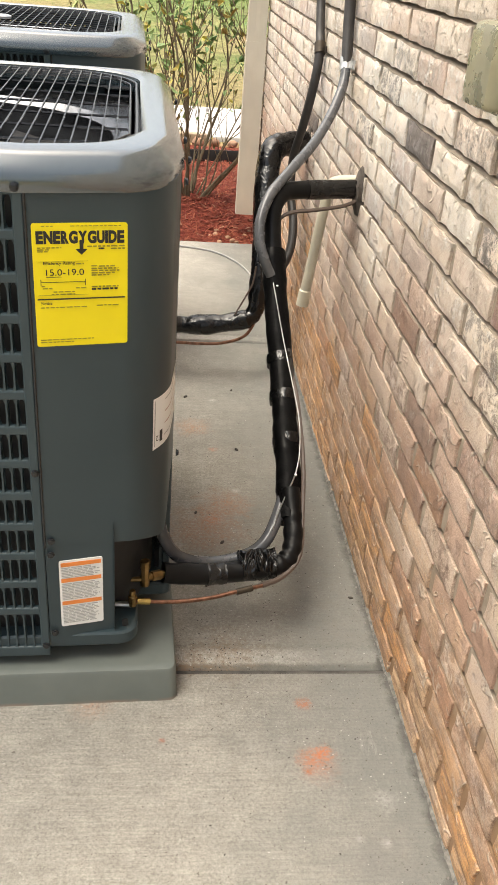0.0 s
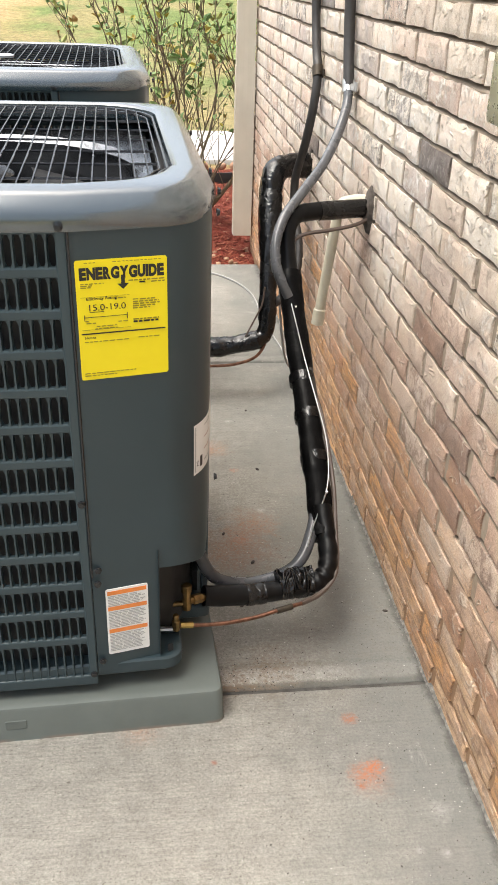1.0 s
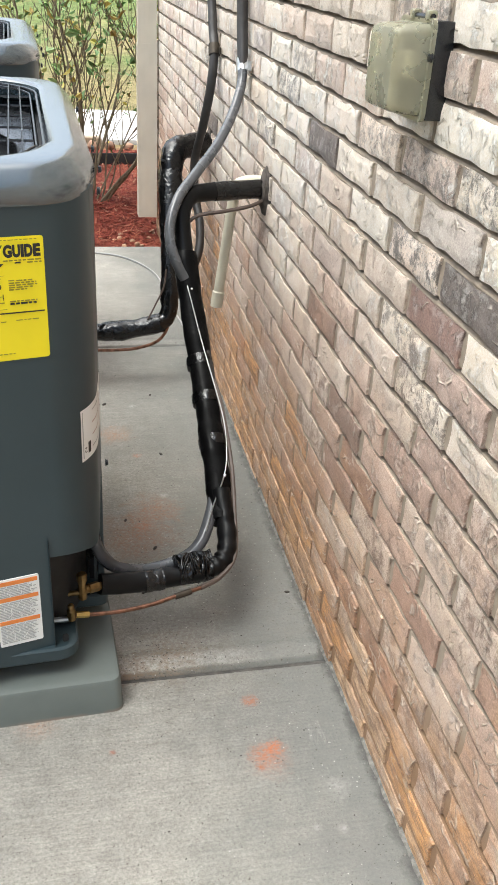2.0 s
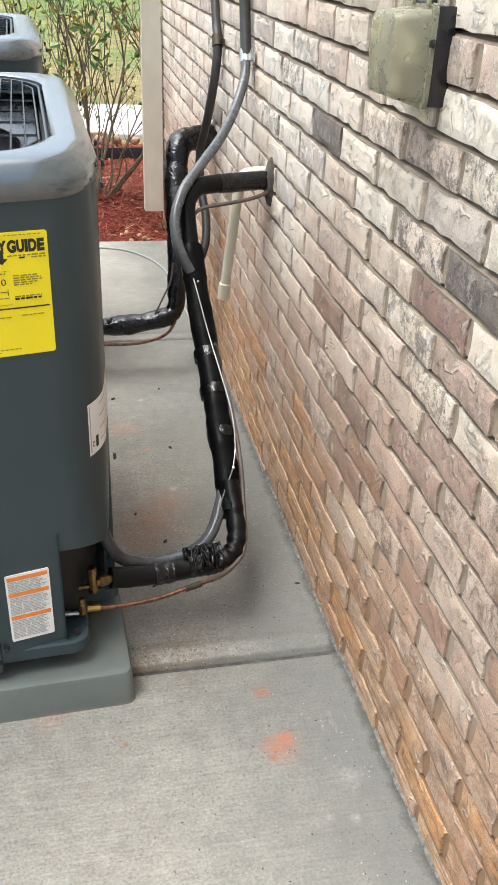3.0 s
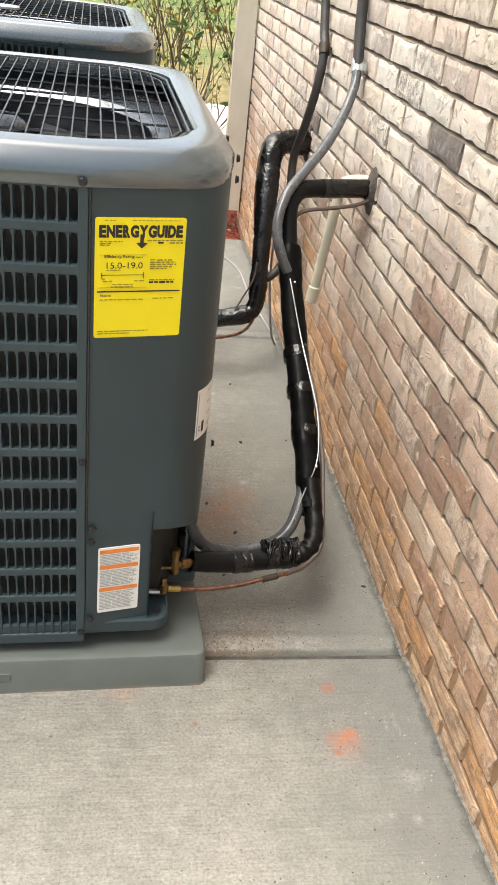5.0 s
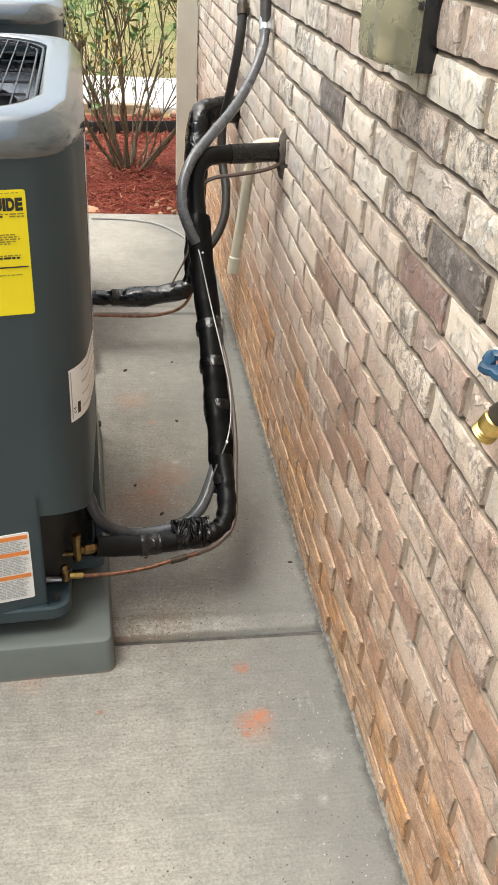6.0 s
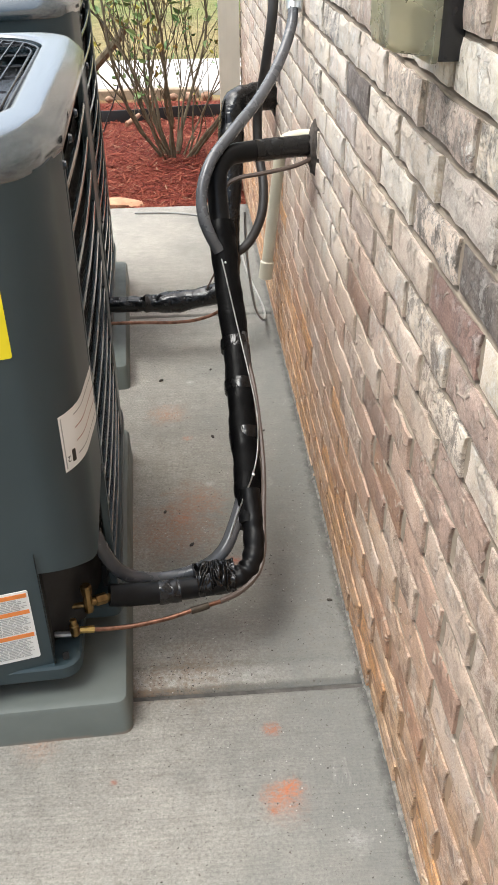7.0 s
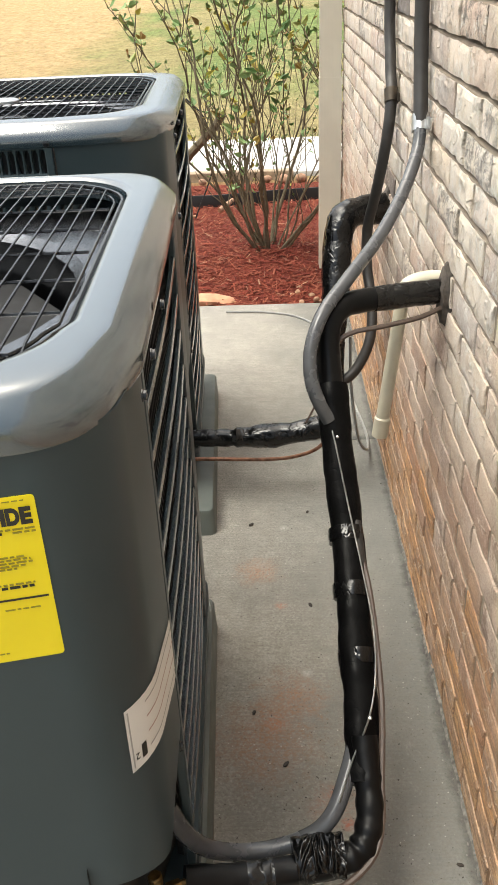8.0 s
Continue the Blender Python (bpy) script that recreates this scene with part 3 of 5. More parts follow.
def slab_panel(x0, x1, y0, y1, parent, roll=1.0):
    """One pour of concrete with tooled, rounded edges; roll widens the rounding of the edge at y0."""
    bm = bmesh.new()
    prof = [(0.0, -0.09), (0.0, -0.018), (0.002, -0.0105), (0.008, -0.0055), (0.018, -0.0022), (0.034, 0.0)]
    loops = [[(x0 + i, y0 + i * roll, z), (x1 - i, y0 + i * roll, z), (x1 - i, y1 - i * 0.4, z), (x0 + i, y1 - i * 0.4, z)] for i, z in prof]
    loft(loops, bm, cap_last=True)
    return part("slab_panel", bm, M_CONCRETE, parent)


build_ground()
slab = thing("floor", "grey broom-finished concrete slab with clay stains", "concrete slab", kind="structure")
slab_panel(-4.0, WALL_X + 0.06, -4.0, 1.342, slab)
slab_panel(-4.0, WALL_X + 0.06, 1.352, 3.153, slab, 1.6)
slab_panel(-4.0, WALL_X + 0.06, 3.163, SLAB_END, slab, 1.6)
part("joint_filler", box(-3.99, WALL_X + 0.05, -3.99, SLAB_END - 0.02, -0.085, -0.0125), M_CAULK, slab, "dark dirt in the slab joints", False)

# ---------------------------------------------------------------- brick wall
PITCH, COURSE, FIRST, ORIGIN = 0.2055, 0.065, 0.043, 1.018
RISE = 0.030  # slope of the courses against the slab, set to fit the camera's view
WALL_TOP, WALL_START = 2.66, -1.6


def brick_mesh(seed, length, height):
    """A moulded brick: uneven sandy face, worn arrises. Face towards -x."""
    rng = random.Random(seed)
    nx, nz = 7, 4
    verts, faces = [], []
    for k in range(nz):
        for i in range(nx):
            edge = i in (0, nx - 1) or k in (0, nz - 1)
            y = (i / (nx - 1) - 0.5) * length
            z = (k / (nz - 1) - 0.5) * height
            if 0 < i < nx - 1 and not 0 < k < nz - 1:
                z += rng.uniform(-0.0042, 0.0014) * (1 if k else -1)
            if 0 < k < nz - 1 and not 0 < i < nx - 1:
                y += rng.uniform(-0.0048, 0.0014) * (1 if i else -1)
            if not edge:
                y += (1 if y > 0 else -1) * length * (0.135 if i in (1, nx - 2) else 0.05) * (i != nx // 2)
                z += (1 if z > 0 else -1) * height * 0.105
            x = rng.uniform(0.0008, 0.0026) if edge else rng.uniform(-0.0016, 0.0008)
            verts.append((x, y, z))
    for k in range(nz - 1):
        for i in range(nx - 1):
            a = k * nx + i
            faces.append((a, a + nx, a + nx + 1, a + 1))
    rim = [i for i in range(nx)] + [k * nx + nx - 1 for k in range(1, nz)] + [(nz - 1) * nx + i for i in range(nx - 2, -1, -1)] + [k * nx for k in range(nz - 2, 0, -1)]
    back = len(verts)
    for i in rim:
        x, y, z = verts[i]
        verts.append((0.03, y, z))
    for j in range(len(rim)):
        j2 = (j + 1) % len(rim)
        faces.append((rim[j], rim[j2], back + j2, back + j))
    return verts, faces


# ---------------------------------------------------------------- condensing unit
W, D, SEAM, RAD = 0.84, 0.91, 0.885, 0.09
SEAM_X, SLANT, NOSE = 0.2275, radians(10.0), 0.10


def nose(inset, r, n=12, draw=0.009):
    """The front right of the plan: a slightly slanted front, then a round corner into the side."""
    t = math.tan(SLANT)
    cx = -inset - r - draw
    cy = (cx + SEAM_X) * t + (inset + r) / math.cos(SLANT)
    out = []
    for k in range(n):
        a = -math.pi / 2 + SLANT + (math.pi / 2 - SLANT - radians(7)) * k / (n - 1)
        out.append((cx + r * math.cos(a), cy + r * math.sin(a)))
    out.append((-inset, max(0.182, cy + 0.012)))
    return out


def plan(inset, r, z, n=7, front=None, draw=0.009):
    """The unit's plan, drawn in by inset, with three round corners and the slanted front right one."""
    x0, x1, y0, y1 = -W + inset, -inset, inset, D - inset
    f = front or max(0.03, NOSE - inset)
    out = [(-SEAM_X, inset, z)] + [(x, y, z) for x, y in nose(inset, f, 12, draw)]
    for cx, cy, a0 in ((x1 - r, y1 - r, 0), (x0 + r, y1 - r, 90), (x0 + r, y0 + r, 180)):
        for k in range(n + 1):
            a = radians(a0 + 90 * k / n)
            out.append((cx + r * math.cos(a), cy + r * math.sin(a), z))
    return out


def corner_path(front, side, off=0.0):
    """Plan of the wrap-round front right panel, from the seam to y=side."""
    return [(-SEAM_X, -off)] + nose(-off, NOSE + off, 20) + [(off, side)]


def along(path, s):
    """A point at length s along a plan path, with its outward normal."""
    for (ax, ay), (bx, by) in zip(path, path[1:]):
        d = math.hypot(bx - ax, by - ay)
        if s <= d or (bx, by) == path[-1]:
            t = s / d
            return ax + (bx - ax) * t, ay + (by - ay) * t, (by - ay) / d, -(bx - ax) / d
        s -= d


LOUVRE = 0.50
ROWS_N = 13
TOP, ROW, SLOT_H = 0.8785, 0.0645, 0.048


def slot(row):
    """Foot and head of a row of slots; the lowest row is taller."""
    z1 = TOP - ROW * row
    return (0.022 if row == ROWS_N - 1 else z1 - SLOT_H), z1


def rib_mesh():
    """The upright slats of a louvred panel, in the panel's own plane: u along x, front at y=0."""
    verts, faces = [], []
    n = int(LOUVRE / 0.0152)
    for row in range(ROWS_N):
        z0, z1 = slot(row)
        for i in range(1, n):
            u = LOUVRE * i / n
            a = len(verts)
            for z, pull in ((z0 - 0.002, 0.0), (z0 + 0.007, 1.0), (z1 - 0.009, 1.0), (z1 + 0.002, 0.0)):
                for dx, dy in ((-0.0014, 0.001), (0.0014, 0.001), (0.0034, 0.010), (0.0010, 0.010)):
                    verts.append((u + dx * (1.0 if pull else 2.6) + 0.0012 * pull, dy + 0.0015 * pull, z))
            for k in range(3):
                for j in range(4):
                    faces.append((a + 4 * k + j, a + 4 * k + (j + 1) % 4, a + 4 * k + 4 + (j + 1) % 4, a + 4 * k + 4 + j))
    me = bpy.data.meshes.new("louvre_slats")
    me.from_pydata(verts, [], faces)
    return me


def bar_mesh(h):
    bm = box(0.0, LOUVRE, 0.0, 0.012, -h / 2, h / 2, 0.003, 2)
    me = bpy.data.meshes.new("louvre_bar")
    bm.to_mesh(me)
    bm.free()
    return me


RIBS, RIBS_SHADED, BAR, BAR_END = rib_mesh(), rib_mesh(), bar_mesh(ROW - SLOT_H), bar_mesh(0.024)


def screw_mesh(r=0.0055):
    bm = lathe([(r * 1.25, 0.0), (r * 1.25, 0.0012), (r, 0.002), (r, 0.0045), (r * 0.55, 0.0052)], sides=8)
    me = bpy.data.meshes.new("screw")
    bm.to_mesh(me)
    bm.free()
    return me


SCREW = screw_mesh()


def lip_mesh():
    """A bar of the coil guard on the side: a pressed lip that leans outwards, with a toothed foot."""
    bm = bmesh.new()
    n = int(LOUVRE / 0.0076)
    rows = []
    for i in range(n + 1):
        u = LOUVRE * i / n
        out = -0.004 * math.sin(math.pi * i / n)
        foot = -0.0042 + (0.0014 if i % 2 else 0.0)
        rows.append([bm.verts.new(q) for q in ((u, out + 0.006, 0.0042), (u, out + 0.0008, 0.0040), (u, out - 0.0002, 0.0030), (u, out - 0.0010, foot), (u, out - 0.0004, foot - 0.0005), (u, out + 0.006, foot + 0.001))])
    for a, b in zip(rows, rows[1:]):
        for k in range(5):
            bm.faces.new((a[k], a[k + 1], b[k + 1], b[k]))
    me = bpy.data.meshes.new("louvre_bar")
    bmesh.ops.recalc_face_normals(bm, faces=bm.faces)
    bm.to_mesh(me)
    bm.free()
    return me


LIP = lip_mesh()


def louvred_side(unit, m, stretch_z, guard=False):
    """A pressed louvre panel: bars between the rows, upright slats in them, stiles at the ends. A guard has leaning
    bars and sunk slats, their shade painted in with near-black.
    """
    tall = Matrix.Diagonal((1, 1, stretch_z, 1))
    for k in range(ROWS_N + 1):
        z = TOP + 0.012 if k == 0 else 0.012 if k == ROWS_N else TOP - ROW * k + (ROW - SLOT_H) / 2
        share("louvre_bar", BAR_END if k in (0, ROWS_N) else LIP if guard else BAR, M_CAP if guard and 0 < k < ROWS_N else M_PAINT, unit, m=m @ tall @ pose(0, 0, z))
    if guard:
        share("louvre_slats", RIBS_SHADED, M_SLOT, unit, m=m @ pose(0, 0.016, 0) @ tall)["kind"] = "stuff"
    else:
        share("louvre_slats", RIBS, M_PAINT, unit, m=m @ tall)["kind"] = "stuff"
    for u in (0.0, LOUVRE - 0.016):
        part("stile", box(u, u + 0.016, -0.002, 0.012, 0.025, SEAM * stretch_z, 0.002, 1), M_PAINT, unit, smooth=False).matrix_basis = m


def bend(ob, path=None):
    """Lays a flat part of the front round the wide corner: x runs along the plan, y stands off it."""
    path = path or corner_path(SEAM_X, 0.26)
    bm = bmesh.new()
    bm.from_mesh(ob.data)
    bm.transform(ob.matrix_basis)
    ob.matrix_basis = Matrix()
    xs = [v.co.x for v in bm.verts]
    for k in range(1, 24):
        cut = -SEAM_X + 0.010 * k
        if max(xs) - min(xs) > 0.012 and min(xs) < cut < max(xs):
            bmesh.ops.bisect_plane(bm, geom=list(bm.verts) + list(bm.edges) + list(bm.faces), plane_co=(cut, 0, 0), plane_no=(1, 0, 0))
    for v in bm.verts:
        x, y, nx, ny = along(path, max(0.0001, bent_length(v.co.x)))
        v.co = (x - nx * v.co.y, y - ny * v.co.y, v.co.z)
    bm.to_mesh(ob.data)
    bm.free()
    for child in ob.children:
        bend(child, path)
    return ob


def bent_length(x):
    """Length along the corner's plan at a given x."""
    xt = -NOSE + NOSE * math.sin(SLANT)
    if x <= xt:
        return (x + SEAM_X) / math.cos(SLANT)
    return (xt + SEAM_X) / math.cos(SLANT) + NOSE * (math.asin(min(1.0, (x + NOSE) / NOSE)) - SLANT)


def opening(inset, r, z, bow=0.02, n=8):
    """The outline of the fan opening: a square with bowed sides and round corners."""
    x0, x1, y0, y1 = -W + inset, -inset, inset, D - inset
    cx, cy = (x0 + x1) / 2, (y0 + y1) / 2
    out = []
    for px, py, pz in plan(inset, r, z, n, 0.10):
        u, v = (px - cx) / ((x1 - x0) / 2), (py - cy) / ((y1 - y0) / 2)
        out.append((px + bow * u * max(0, 1 - v * v), py + bow * v * max(0, 1 - u * u), pz))
    return out


def condensing_unit(m, tall, label, dense):
    unit = thing("condensing_unit", label, "air conditioner", m, group="outdoor condensing units")
    lift = tall - SEAM
    k = tall / SEAM
    # base pan with cut front corner and its feet
    def pan(i, z):
        corners = ((-0.068 - i, i, 0.032), (-0.068 - i, 0.155 + i, 0.008), (-i, 0.155 + i, 0.02), (-i, D - i, 0.08), (-W + i, D - i, 0.08), (-W + i, i, 0.08))
        out = []
        for k, (x, y, r) in enumerate(corners):
            p, a, b = Vector((x, y)), Vector(corners[k - 1][:2]), Vector(corners[(k + 1) % 6][:2])
            u, v = (a - p).normalized() * r, (b - p).normalized() * r
            for t in (0, 0.2, 0.4, 0.6, 0.8, 1):
                q = p + u * (1 - t) ** 2 + v * t * t
                out.append((q.x, q.y + 0.018 * max(0.0, min(1.0, (q.x + 0.17) / 0.1)) * (y < 0.1), z))
        return out
    part("base_pan", loft([pan(0.02, 0.016), pan(0.0, 0.014), pan(-0.004, 0.018), pan(-0.004, 0.042), pan(0.0, 0.046), pan(0.012, 0.046)], cap_first=True, cap_last=True), M_PAINT, unit)
    for fx, fy in ((-0.16, 0.14), (-0.70, 0.10), (-0.12, 0.82), (-0.70, 0.82)):
        part("foot", lathe([(0.03, -(0.0245 + fy * 0.0349)), (0.032, -0.012), (0.024, 0.018)], Matrix.Translation((fx, fy, 0)), 12), M_WIRE, unit)
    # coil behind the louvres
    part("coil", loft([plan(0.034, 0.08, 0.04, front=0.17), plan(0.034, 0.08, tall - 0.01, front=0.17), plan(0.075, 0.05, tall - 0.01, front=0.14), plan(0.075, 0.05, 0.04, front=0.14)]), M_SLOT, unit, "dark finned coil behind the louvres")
    # louvred sides
    front = pose(-SEAM_X - 0.0015 - LOUVRE, 0.0, 0)
    right = pose(-0.001, 0.187, 0, 0, 0, 90.1) @ Matrix.Diagonal((1.154, 1, 1, 1))
    back = pose(-0.142, D, 0, 0, 0, 180)
    left = pose(-W, 0.14 + LOUVRE * 1.3, 0, 0, 0, -90) @ Matrix.Diagonal((1.3, 1, 1, 1))
    for mm in (front, right, back, left):
        louvred_side(unit, mm, k, mm is right)
    # front right service panel, wrapping the corner
    def panel(off):
        p2 = corner_path(SEAM_X, 0.186, off=off)
        low = [(x, y, 0.266 - 0.42 * min(y, 0.07) + (0.0 if y < 0.085 else 1.8 * (min(y, 0.150) - 0.085))) for x, y in p2]
        return [(x, y, tall + 0.004) for x, y in p2], low
    t1, l1 = panel(0.0)
    t0, l0 = panel(-0.004)
    part("service_panel", loft([t0, t1, [(x, y, z + 0.004) for x, y, z in l1], l1, l0], close=False), M_PAINT, unit)
    part("panel_rib", tube([(-SEAM_X, -0.0005, 0.262), (-SEAM_X, -0.0005, tall)], 0.0022, 6), M_WIRE, unit)
    # other corners
    for qx, qy, a0 in ((0, D, 0), (-W, D, 90), (-W, 0, 180)):
        pts = []
        ex, ey = (0.13, 0.13)
        cx, cy = (qx - RAD if qx == 0 else qx + RAD), (qy - RAD if qy else qy + RAD)
        arc = [(cx + RAD * math.cos(radians(a0 + 9 * i)), cy + RAD * math.sin(radians(a0 + 9 * i))) for i in range(11)]
        s, e = arc[0], arc[-1]
        ta, tb = (-math.sin(radians(a0)), math.cos(radians(a0))), (-math.sin(radians(a0 + 90)), math.cos(radians(a0 + 90)))
        arc = [(s[0] - ta[0] * 0.056, s[1] - ta[1] * 0.056)] + arc + [(e[0] + tb[0] * 0.056, e[1] + tb[1] * 0.056)]
        part("corner_post", loft([[(x, y, 0.028) for x, y in arc], [(x, y, tall) for x, y in arc]], close=False), M_PAINT, unit)
    # valve compartment
    bend(part("valve_plate", box(-SEAM_X, -0.107, 0.001, 0.005, 0.03, 0.272), M_PAINT, unit, smooth=False))
    part("valve_recess", loft([[(-0.108, 0.014, z), (-0.118, 0.135, z)] for z in (0.03, 0.30)], close=False), M_SLOT, unit)
    part("recess_roof", loft([[(-0.12, 0.02, 0.275), (-0.05, 0.06, 0.275)], [(-0.135, 0.17, 0.30), (-0.01, 0.17, 0.30)]], close=False), M_SLOT, unit)
    # top cap
    z = tall
    prof = [(0.006, 0.085, z - 0.004), (-0.003, 0.09, z - 0.002), (-0.004, 0.09, z + 0.001), (-0.0035, 0.09, z + 0.019), (0.000, 0.09, z + 0.025),
            (0.006, 0.088, z + 0.0325), (0.016, 0.086, z + 0.0430), (0.021, 0.084, z + 0.0470), (0.027, 0.082, z + 0.0492), (0.034, 0.080, z + 0.0502)]
    loops = [plan(i, r, zz, 8, NOSE - i * 0.5, 0.015) for i, r, zz in prof]
    loops += [opening(0.064, 0.115, z + 0.0530), opening(0.070, 0.115, z + 0.0525), opening(0.075, 0.115, z + 0.048), opening(0.077, 0.115, z + 0.022)]
    part("top_cap", loft(loops), M_CAP, unit, "glossy grey-painted metal top cap")
    # grille: rim wire, long wires, cross wires
    zg = z + 0.046
    part("rim_wire", tube(opening(0.082, 0.115, zg - 0.004), 0.0034, 6, closed=True), M_WIRE, unit)
    part("rim_wire", tube(opening(0.094, 0.11, zg - 0.006), 0.0022, 6, closed=True), M_WIRE, unit)
    rim = opening(0.082, 0.115, zg, n=16)
    def span(c, ax):
        """Where a line at c crosses the rim."""
        hit = []
        for a, b in zip(rim, rim[1:] + rim[:1]):
            if (a[ax] - c) * (b[ax] - c) < 0:
                t = (c - a[ax]) / (b[ax] - a[ax])
                hit.append(a[1 - ax] + (b[1 - ax] - a[1 - ax]) * t)
        return min(hit), max(hit)
    nl = 30
    for i in range(nl):
        x = -W + 0.104 + (W - 0.208) * i / (nl - 1)
        a, b = span(x, 0)
        part("grille_wire", tube([(x, a, zg - 0.003), (x, a + 0.02, zg), (x, b - 0.02, zg), (x, b, zg - 0.003)], 0.0017, 5), M_WIRE, unit)
    nc = 11 if dense else 7
    for i in range(nc):
        y = 0.135 + (D - 0.27) * i / (nc - 1)
        a, b = span(y, 1)
        part("cross_wire", tube([(a + 0.015, y, zg - 0.004), (b - 0.015, y, zg - 0.004)], 0.0022, 5), M_WIRE, unit)
    # fan below
    cx, cy = -W / 2, D / 2
    n = 40
    ring = lambda r, zz: [(cx + r * math.cos(2 * math.pi * i / n), cy + r * math.sin(2 * math.pi * i / n), zz) for i in range(n)]
    sq = []
    for i in range(n):
        a = 2 * math.pi * i / n
        c, s = math.cos(a), math.sin(a)
        sq.append((cx + c * 0.335 / max(abs(c), abs(s)), cy + s * 0.38 / max(abs(c), abs(s)), z - 0.004))
    part("fan_shroud", loft([sq, ring(0.320, z - 0.004), ring(0.306, z - 0.016), ring(0.302, z - 0.12)]), M_PLATE, unit, "dull bare metal fan shroud")
    part("motor", lathe([(0.07, z - 0.16), (0.078, z - 0.15), (0.078, z - 0.02), (0.06, z - 0.005), (0.02, z + 0.0)], Matrix.Translation((cx, cy, 0)), 20), M_WIRE, unit)
    for i in range(3):
        bm = bmesh.new()
        loops = []
        for j in range(7):
            r = 0.06 + 0.23 * j / 6
            w0 = 0.45 + 0.30 * j / 6
            a = radians(120 * i + 20) + 0.18 * j / 6
            loops.append([(cx + r * math.cos(a + w0 * (q - 0.5) * 2), cy + r * math.sin(a + w0 * (q - 0.5) * 2), z - 0.09 + 0.05 * (q - 0.5)) for q in (0, 0.25, 0.5, 0.75, 1)])
        loft(loops, bm, close=False)
        part("fan_blade", bm, M_FAN, unit)
    part("interior_floor", loft([plan(0.08, 0.04, 0.05), plan(0.08, 0.04, 0.051)], cap_first=True, cap_last=True), M_SLOT, unit)
    # screws
    for sx, sz in ((-0.238, tall + 0.008), (-0.216, 0.278), (-0.218, 0.248), (-0.218, 0.062), (-0.236, 0.030), (-0.236, 0.42), (-0.50, tall + 0.008)):
        share("screw", SCREW, M_WIRE, unit, m=pose(sx, -0.002 if sz < tall else -0.012, sz, 90))
    for sy, sz in ((0.15, tall - 0.014), (0.20, tall + 0.008), (0.34, tall + 0.010), (0.13, 0.38), (0.74, tall + 0.008)):
        share("screw", SCREW, M_STEEL, unit, m=pose(0.004 if sz < tall else 0.011, sy, sz, 0, 90))
    return unit


def sticker(unit, name, x0, x1, z0, z1, material, label, y=-0.0012):
    """A flat label with rounded corners on the unit's front."""
    r = 0.004
    pts = []
    for cx, cz, a0 in ((x1 - r, z1 - r, 0), (x0 + r, z1 - r, 90), (x0 + r, z0 + r, 180), (x1 - r, z0 + r, 270)):
        for k in range(5):
            a = radians(a0 + 22.5 * k)
            pts.append((cx + r * math.cos(a), cz + r * math.sin(a)))
    bm = loft([[(px, 0.0005, pz) for px, pz in pts], [(px, y, pz) for px, pz in pts]], cap_last=True)
    return part(name, bm, material, unit, label, False)


def bar_on(parent, name, x0, x1, z0, z1, y, material):
    return part(name, box(x0, x1, y - 0.0003, y + 0.0004, z0, z1), material, parent, smooth=False)


def words(parent, text, x, z, height, width, y, material, bold=0.0):
    me = lettering(text, 0.1, bold)
    xs, ys = [v.co.x for v in me.vertices], [v.co.y for v in me.vertices]
    w, h = max(xs) - min(xs), max(ys) - min(ys)
    mx, my = (max(xs) + min(xs)) / 2, (max(ys) + min(ys)) / 2
    for v in me.vertices:
        v.co = ((v.co.x - mx) * width / w, (v.co.y - my) * height / h, 0)
    return share("writing", me, material, parent, m=pose(x, y, z, 90))


UNIT_1 = Matrix.Translation((-0.187, 1.285, 0.105)) @ pose(0, 0, 0, 0, 0, 2.4) @ pose(0, 0, 0, 2.0)
UNIT_2 = Matrix.Translation((-0.288, 2.635, 0.105)) @ pose(0, 0, 0, 0, 0, 2.6) @ pose(0, 0, 0, 2.0) @ Matrix.Diagonal((1.13, 1, 1, 1))
near_unit = condensing_unit(UNIT_1, SEAM, "charcoal-grey air conditioner condenser with yellow energy label on plastic pad", False)
far_unit = condensing_unit(UNIT_2, SEAM + 0.06, "taller charcoal-grey air conditioner condenser with silver badge on plastic pad", True)
pts = []
for i in range(24):
    a = 2 * math.pi * i / 24
    pts.append((-0.44 + 0.085 * math.copysign(abs(math.cos(a)) ** 0.6, math.cos(a)), 0.36 + 0.035 * math.copysign(abs(math.sin(a)) ** 0.6, math.sin(a))))
zb = SEAM + 0.06 + 0.048
part("badge", loft([[(x, y, zb) for x, y in pts], [(x, y, zb + 0.006) for x, y in pts], [(-0.44 + (x + 0.44) * 0.93, 0.36 + (y - 0.36) * 0.85, zb + 0.009) for x, y in pts]], cap_first=True, cap_last=True), M_BADGE, far_unit, "silver oval badge on the fan grille")

# yellow energy label
lx0, lx1, lz0, lz1 = -0.2205, -0.0850, 0.649, 0.840
en = sticker(near_unit, "energy_label", lx0, lx1, lz0, lz1, M_YELLOW, "yellow energy rating sticker with black print")
lw, lh = lx1 - lx0, lz1 - lz0


def ex(u):
    return lx0 + lw * u


def ez(v):
    return lz1 - lh * v


